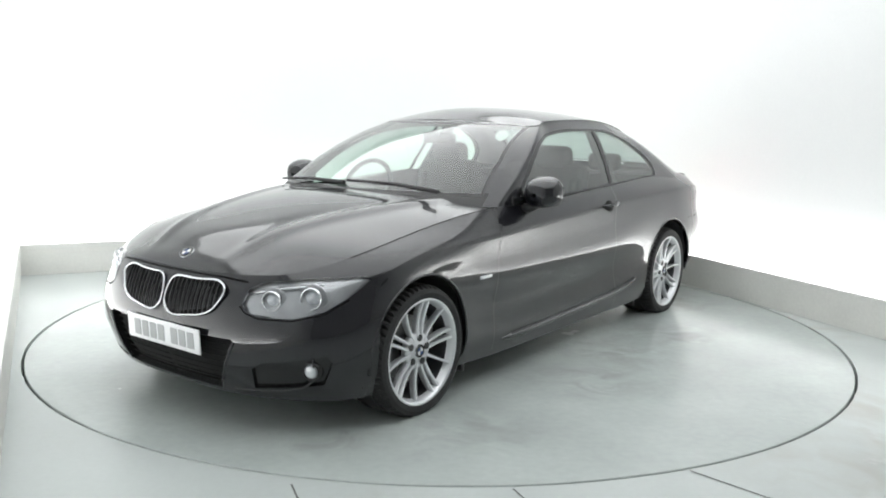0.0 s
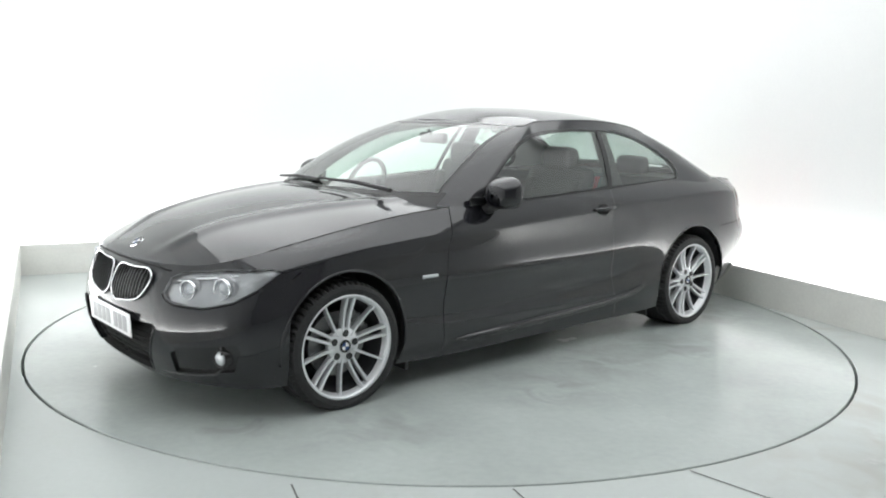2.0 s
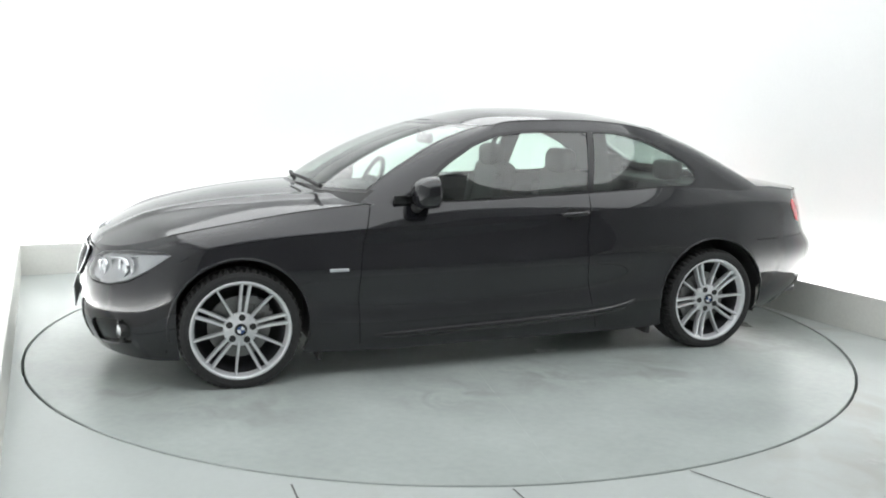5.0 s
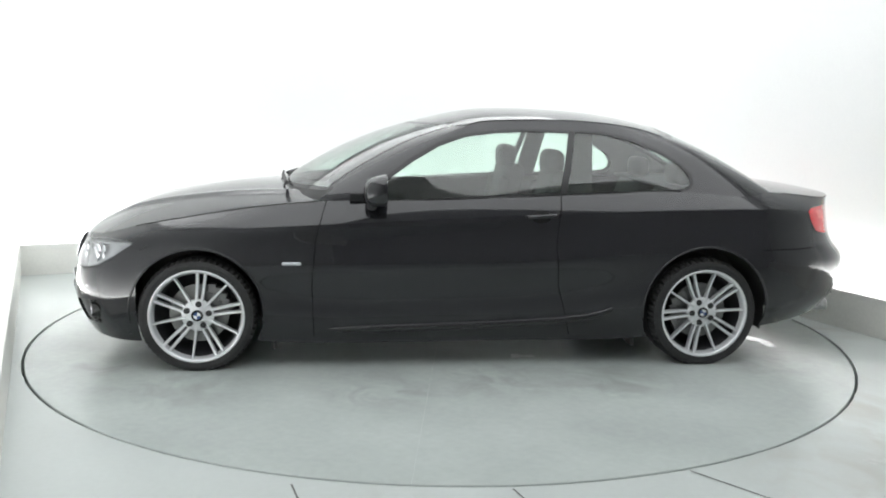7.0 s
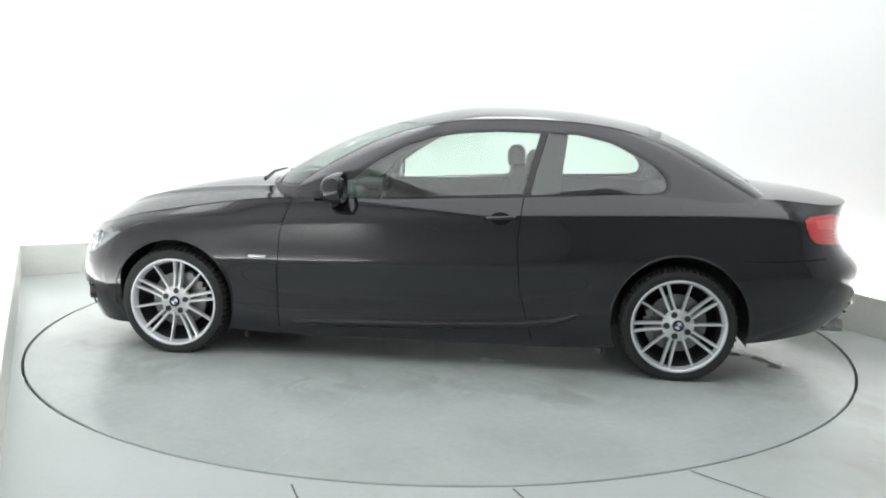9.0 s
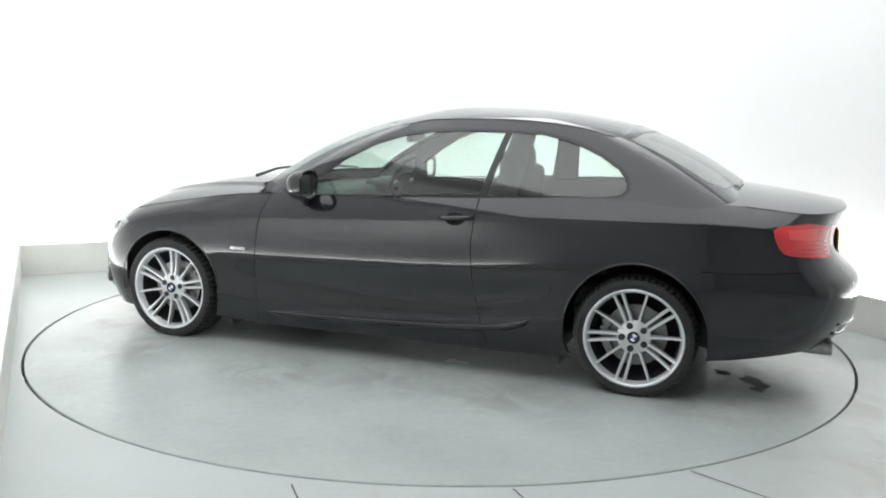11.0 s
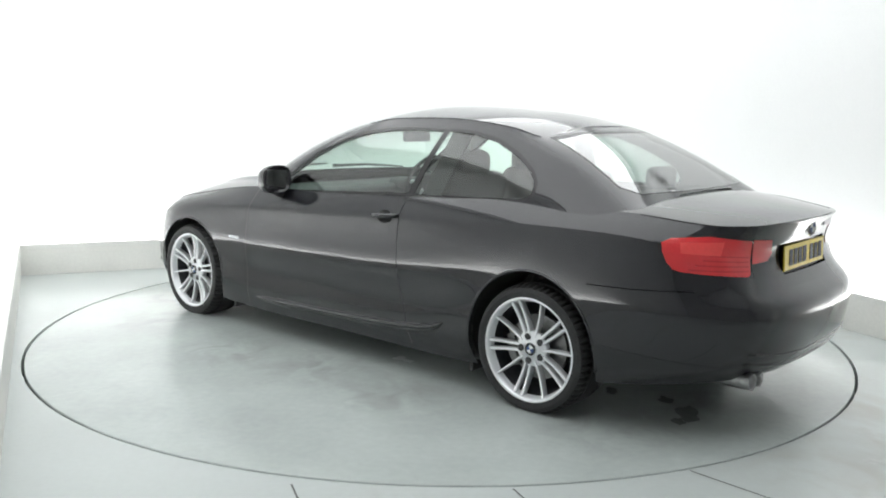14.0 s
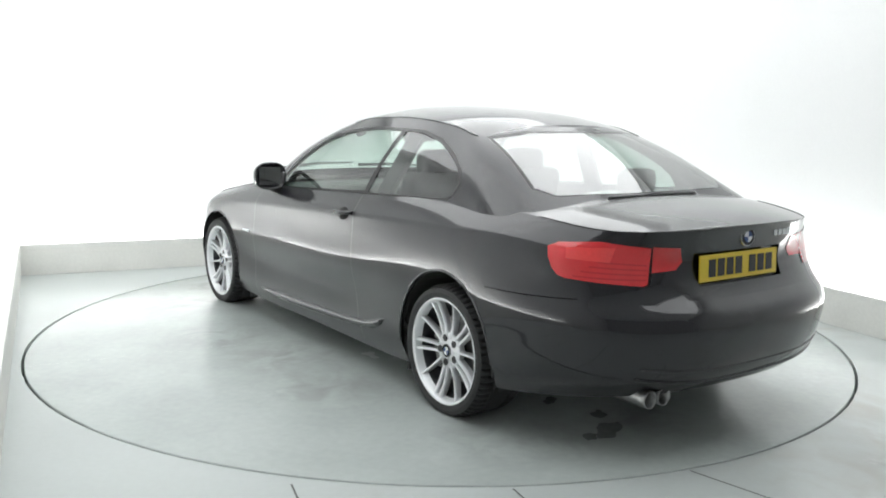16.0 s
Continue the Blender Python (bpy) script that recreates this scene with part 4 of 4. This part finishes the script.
def interior(top):
    for s, dx in ((1, -.185), (-1, -.045)):
        y = s * .37
        bm = bmesh.new()
        box(bm, -.12 + dx, y, .44, .52, .50, .16, .05)
        seat = part("front_seat", bm, LEATHER, top, "black leather front seat", smooth=True)
        bm = bmesh.new()
        box(bm, 0, 0, .32, .13, .48, .64, .05)
        box(bm, .045, .20, .30, .10, .07, .50, .03)
        box(bm, .045, -.20, .30, .10, .07, .50, .03)
        bmesh.ops.transform(bm, matrix=pose(-.33 + dx, y, .42, 0, -11, 0), verts=bm.verts)
        part("seat_back", bm, LEATHER, seat, smooth=True)
        bm = bmesh.new()
        box(bm, -.415 + dx, y, 1.095, .11, .27, .15, .05)
        part("headrest", bm, LEATHER, seat, smooth=True)
        for dy in (-.06, .06):
            bm = bmesh.new()
            tube(bm, [(-.425 + dx, y + dy, 1.04), (-.44 + dx, y + dy, .95)], .007, 6)
            part("headrest_post", bm, CHROME, seat)
        bm = bmesh.new()
        box(bm, -1.02, y * .95, .44, .46, .52, .18, .06)
        bench = part("rear_seat", bm, LEATHER, top, "black leather rear seat", smooth=True)
        bm = bmesh.new()
        box(bm, 0, 0, .26, .14, .52, .52, .05)
        bmesh.ops.transform(bm, matrix=pose(-1.22, y * .95, .46, 0, -20, 0), verts=bm.verts)
        part("seat_back", bm, LEATHER, bench, smooth=True)
        bm = bmesh.new()
        box(bm, -1.38, y * .95, 1.035, .09, .25, .13, .04)
        part("headrest", bm, LEATHER, bench, smooth=True)
    bm = bmesh.new()
    box(bm, .72, 0, .80, .44, 1.38, .17, .05)
    box(bm, .50, -.37, .885, .20, .36, .07, .03)
    box(bm, .50, 0, .68, .14, .36, .28, .03)
    part("dashboard", bm, PLASTIC, top, "dark moulded dashboard", smooth=True)
    bm = bmesh.new()
    box(bm, -.1, 0, .42, .95, .20, .22, .03)
    part("centre_console", bm, PLASTIC, top)
    bm = bmesh.new()
    box(bm, -1.56, 0, .950, .46, 1.46, .03, .01)
    part("rear_shelf", bm, PLASTIC, top, "black parcel shelf")
    m4 = Matrix.Translation((.40, -.37, .90)) @ Euler((0, radians(-24), 0)).to_matrix().to_4x4() @ Euler((0, 0, radians(90))).to_matrix().to_4x4()
    bm = bmesh.new()
    ring = [m4 @ Vector((.182 * math.cos(2 * math.pi * i / 40), 0, .182 * math.sin(2 * math.pi * i / 40))) for i in range(42)]
    tube(bm, ring, .015, 8, False)
    sw = part("steering_wheel", bm, LEATHER, top, "black steering wheel with silver spokes", smooth=True)
    bm = bmesh.new()
    box(bm, 0, 0, 0, .16, .05, .12, .02, m4)
    part("airbag_cover", bm, LEATHER, sw)
    for a in (0, 180, 270):
        bm = bmesh.new()
        tube(bm, [m4 @ Vector((.07 * math.cos(radians(a)), 0, .07 * math.sin(radians(a)))), m4 @ Vector((.175 * math.cos(radians(a)), 0, .175 * math.sin(radians(a))))], .012, 6)
        part("spoke", bm, ALLOY, sw)
    bm = bmesh.new()
    box(bm, .15, 0, 1.215, .035, .24, .065, .015)
    im = part("rear_view_mirror", bm, PLASTIC, top, smooth=True)
    bm = bmesh.new()
    tube(bm, [(.165, 0, 1.235), (.195, 0, 1.27)], .010, 8)
    part("mirror_stem", bm, PLASTIC, im)
    m4 = Matrix.Translation((.125, .44, 1.245)) @ Vector((.75, .12, .6)).to_track_quat("Z", "Y").to_matrix().to_4x4()
    bm = bmesh.new()
    bmesh.ops.create_cone(bm, cap_ends=True, segments=28, radius1=.04, radius2=.04, depth=.002, matrix=m4)
    part("licence_disc", bm, PAPER, top, "round pale paper disc inside the windscreen")


def pillar_trims(top):
    for s in (1, -1):
        bm = bmesh.new()
        pts = [(-.60, .775, .94), (-.735, .775, .945), (-.775, .585, 1.265), (-.655, .585, 1.275)]
        a = [bm.verts.new((x, s * y, z)) for x, y, z in pts]
        b = [bm.verts.new((x, s * (y - .025), z)) for x, y, z in pts]
        bm.faces.new(a), bm.faces.new(b[::-1])
        for k in range(4):
            bm.faces.new((a[k], a[(k + 1) % 4], b[(k + 1) % 4], b[k]))
        part("pillar_trim", bm, GAP, top, "dark inner pillar trim")


def mirrors(top):
    for s in (1, -1):
        # shell: a rounded pod, cut flat at the back
        bm = bmesh.new()
        n, k = 20, 12
        rows = []
        for i in range(n):
            a = math.pi * i / (n - 1) * .5 + .0
            x = .410 + .105 * math.sin(a)
            sc = max(.02, math.cos(a)) ** .55
            rows.append([bm.verts.new((x, s * (.915 + .100 * sc * math.copysign(abs(math.cos(b)) ** .7, math.cos(b)) + .02 * (x - .42) * -2),
                                       .966 + .083 * sc * math.copysign(abs(math.sin(b)) ** .8, math.sin(b)) - (x - .410) * .12)) for b in (2 * math.pi * j / 24 for j in range(24))])
        for p, q in zip(rows, rows[1:]):
            for j in range(24):
                bm.faces.new((p[j], q[j], q[(j + 1) % 24], p[(j + 1) % 24]))
        rim = [rows[0]]
        for k, x in ((1.0, .398), (.90, .396), (.88, .412)):
            rim.append([bm.verts.new((x, s * .917 + (v.co.y - s * .917) * k, .966 + (v.co.z - .966) * k)) for v in rows[0]])
        for p, q in zip(rim, rim[1:]):
            for j in range(24):
                bm.faces.new((q[j], p[j], p[(j + 1) % 24], q[(j + 1) % 24]))
        bm.faces.new(rim[-1]), bm.faces.new(rows[-1])
        shell = part("door_mirror", bm, PAINT, top, "gloss black door mirror", smooth=True)
        bm = bmesh.new()
        box(bm, .409, s * .917, .966, .003, .140, .108, .001)
        part("mirror_glass", bm, mat("mirror_silver", (.9, .9, .9), .02, 1.0), shell)
        bm = bmesh.new()
        tube(bm, [(.46, s * .905, .905), (.47, s * .87, .882), (.47, s * .82, .875)], [.022, .02, .032], 10)
        part("mirror_foot", bm, PLASTIC, shell, smooth=True)
        bm = bmesh.new()
        box(bm, .52, s * .822, .918, .14, .012, .045, .004)
        part("mirror_triangle", bm, TRIM, shell)


def trimmings(top, skin):
    for m in (None, "only"):
        for key in ("door", "wing", "quarter", "pillar"):
            lining = skin.mesh(key, m, .03)
            bmesh.ops.delete(lining, geom=[v for v in lining.verts if v.co.x < -1.7], context="VERTS")
            part("inner_lining", lining, LEATHER if key == "door" else (HEADLINER if key == "pillar" else PLASTIC), top, smooth=True)
    lining = skin.mesh("roof", "both")
    bmesh.ops.transform(lining, matrix=Matrix.Translation((0, 0, -.026)) @ Matrix.Diagonal((1, .97, 1, 1)), verts=lining.verts)
    part("roof_lining", lining, HEADLINER, top, "grey fabric roof lining", smooth=True)
    for s in (1, -1):
        # door handle in its cup
        y = flank(-.45, .83)
        bm = bmesh.new()
        tilt = Vector((0, s, .22)).to_track_quat("Y", "Z").to_matrix().to_4x4()
        lathe(bm, [(.0005, .004), (.036, .003), (.043, -.002)], 28, Matrix.Translation((-.435, s * (y + .004), .826)) @ Matrix.Diagonal((1.25, 1, .8, 1)) @ tilt)
        cup = part("handle_cup", bm, GAP, top, smooth=True)
        bm = bmesh.new()
        tube(bm, [(-.35, s * y, .826), (-.372, s * (y + .024), .828), (-.44, s * (y + .033), .832), (-.505, s * (y + .026), .836), (-.53, s * y, .838)], [.010, .012, .012, .012, .009], 10)
        part("door_handle", bm, PAINT, cup, "black pull handle", smooth=True)
        # rolled lips of the wheel arches
        for cx, cz, r in ((FRONT_AXLE, HUB + .012, .345), (REAR_AXLE, HUB + .018, .356)):
            bm = bmesh.new()
            spots = [(cx + r * math.cos(radians(a)), cz + r * math.sin(radians(a))) for a in np.linspace(-8, 188, 57)]
            outs = np.array([flank(x, z) for x, z in spots])
            outs = np.convolve(np.pad(outs, 3, mode="edge"), np.ones(7) / 7, "valid")
            tube(bm, [(x, s * (y - .001), z) for (x, z), y in zip(spots, outs)], .0065, 8)
            part("arch_lip", bm, PAINT, top, "rolled wheel arch edge", smooth=True)
        # side repeater
        y = flank(.89, .572)
        bm = bmesh.new()
        box(bm, .89, s * (y + .002), .572, .10, .012, .018, .005)
        part("side_repeater", bm, LENS, top, "clear slim side repeater lamp", smooth=True)
        # skirt blade along the sill
        line = [(.72, .214), (.62, .218), (.45, .222), (.1, .232), (-.25, .245), (-.55, .262), (-.70, .280), (-.79, .301), (-.835, .318), (-.865, .334)]
        bm = bmesh.new()
        rows = []
        for k, (x, z) in enumerate(line):
            y, f = flank(x, z), (.15, .8)[min(k, len(line) - 1 - k)] if min(k, len(line) - 1 - k) < 2 else 1
            rows.append([bm.verts.new((x, s * (y - .006 + dy * f), z + dz * f)) for dy, dz in ((-.004, .018), (.018, .014), (.026, .008), (.029, -.001), (.024, -.012), (-.004, -.034))])
        for p, q in zip(rows, rows[1:]):
            for j in range(6):
                bm.faces.new((p[j], p[(j + 1) % 6], q[(j + 1) % 6], q[j]))
        bm.faces.new(rows[0]), bm.faces.new(rows[-1][::-1])
        part("side_skirt", bm, PAINT, top, "moulded sill blade")
        # wipers
        bm = bmesh.new()
        a, b = ((.93, .60, .975), (.985, .02, 1.0)) if s > 0 else ((.965, -.02, .985), (.86, -.62, .965))
        tube(bm, [a, ((a[0] + b[0]) / 2 + .012, (a[1] + b[1]) / 2, (a[2] + b[2]) / 2 + .012), b], [.012, .009, .006], 6)
        part("wiper", bm, PLASTIC, top, "black windscreen wiper")
    badge(top, Matrix.Translation((nose(0, .885, back=True) - .004, 0, .885)) @ pose(0, 0, 0, 0, -90, 0) @ pose(0, 0, 0, -8), .040)
    badge(top, Matrix.Translation((2.012, .015, .727)) @ Vector((.53, 0, .85)).to_track_quat("Z", "Y").to_matrix().to_4x4(), .036)
    for k in range(4):
        bm = bmesh.new()
        y = -.205 - .036 * k
        box(bm, nose(y, .888, back=True) - .003, y, .888, .006, .024, .026 if k < 3 else .03, .002)
        part("model_badge_bar", bm, CHROME, top)
    plate(top, Matrix.Translation((2.160, .032, .388)) @ Vector((1, 0, -.06)).to_track_quat("Z", "Y").to_matrix().to_4x4(), PLATE_W, 4, 3, INK_PALE)
    plate(top, Matrix.Translation((-2.300, .018, .766)) @ Vector((-1, 0, .05)).to_track_quat("Z", "Y").to_matrix().to_4x4(), PLATE_Y, 4, 3, INK)
    # boot lip
    bm = bmesh.new()
    tube(bm, [(nose(y, .932, back=True) - .002, y, .934 - abs(y) * .013) for y in np.linspace(-.54, .54, 31)], [.005 * min(1, .1 + 1.8 * k / 15, .1 + 1.8 * (30 - k) / 15) for k in range(31)], 8)
    part("boot_lip", bm, PAINT, top, smooth=True)
    # tail pipes
    for y in (.44, .52):
        m4 = Matrix.Translation((-2.24, y, .262)) @ pose(0, 0, 0, 0, 0, 90)
        bm = bmesh.new()
        lathe(bm, [(.030, -.02), (.031, .055), (.036, .058), (.037, .050), (.037, -.12)], 28, m4)
        part("tail_pipe", bm, PIPE, top, "dark steel tail pipe", smooth=True)
    # creases of the rear apron
    for z0, z1, r in ((.375, .40, .006), (.318, .355, .008)):
        bm = bmesh.new()
        tube(bm, [(nose(y, z0 + (z1 - z0) * (abs(y) / .6) ** 3, back=True) - .001, y, z0 + (z1 - z0) * (abs(y) / .6) ** 3) for y in np.linspace(-.60, .60, 41)], r, 8)
        part("apron_crease", bm, PAINT, top, "moulded rear apron edge", smooth=True)


booth()
TABLE = turntable()
CAR, SKIN = car()
kidneys(CAR)
headlamps(CAR, SKIN)
underside(CAR)
bumper_ribs(CAR)
interior(CAR)
mirrors(CAR)
pillar_trims(CAR)
trimmings(CAR, SKIN)
for x in (FRONT_AXLE, REAR_AXLE):
    for s in (1, -1):
        wheel(CAR, x, s * .872, -7 if x > 0 else 22, 0, s, .225 if x > 0 else .25)

# ---- what moves: the turntable, and the car on it ----
AXIS = Vector((-.0114, -.0834, 0))
TURNS = [(0, -127.22), (.5, -129.21), (1, -132.31), (1.5, -135.75), (2, -139.25), (2.5, -142.7), (3, -146.2), (3.5, -149.65), (4, -153.15), (5.25, -161.7), (6.5, -170.25),
         (7, -173.5), (8, -180.2), (9, -187.1), (10.25, -195.5), (11.5, -203.95), (12, -207.3), (13, -214.1), (14, -220.9), (15, -227.7), (16, -234.5)]


def motions():
    walk(TABLE, [(t, pose(0, 0, 0, 0, 0, a - TURNS[0][1])) for t, a in TURNS])
    walk(CAR, [(t, pose(0, 0, 0, 0, 0, a) @ Matrix.Translation(-AXIS)) for t, a in TURNS])


motions()
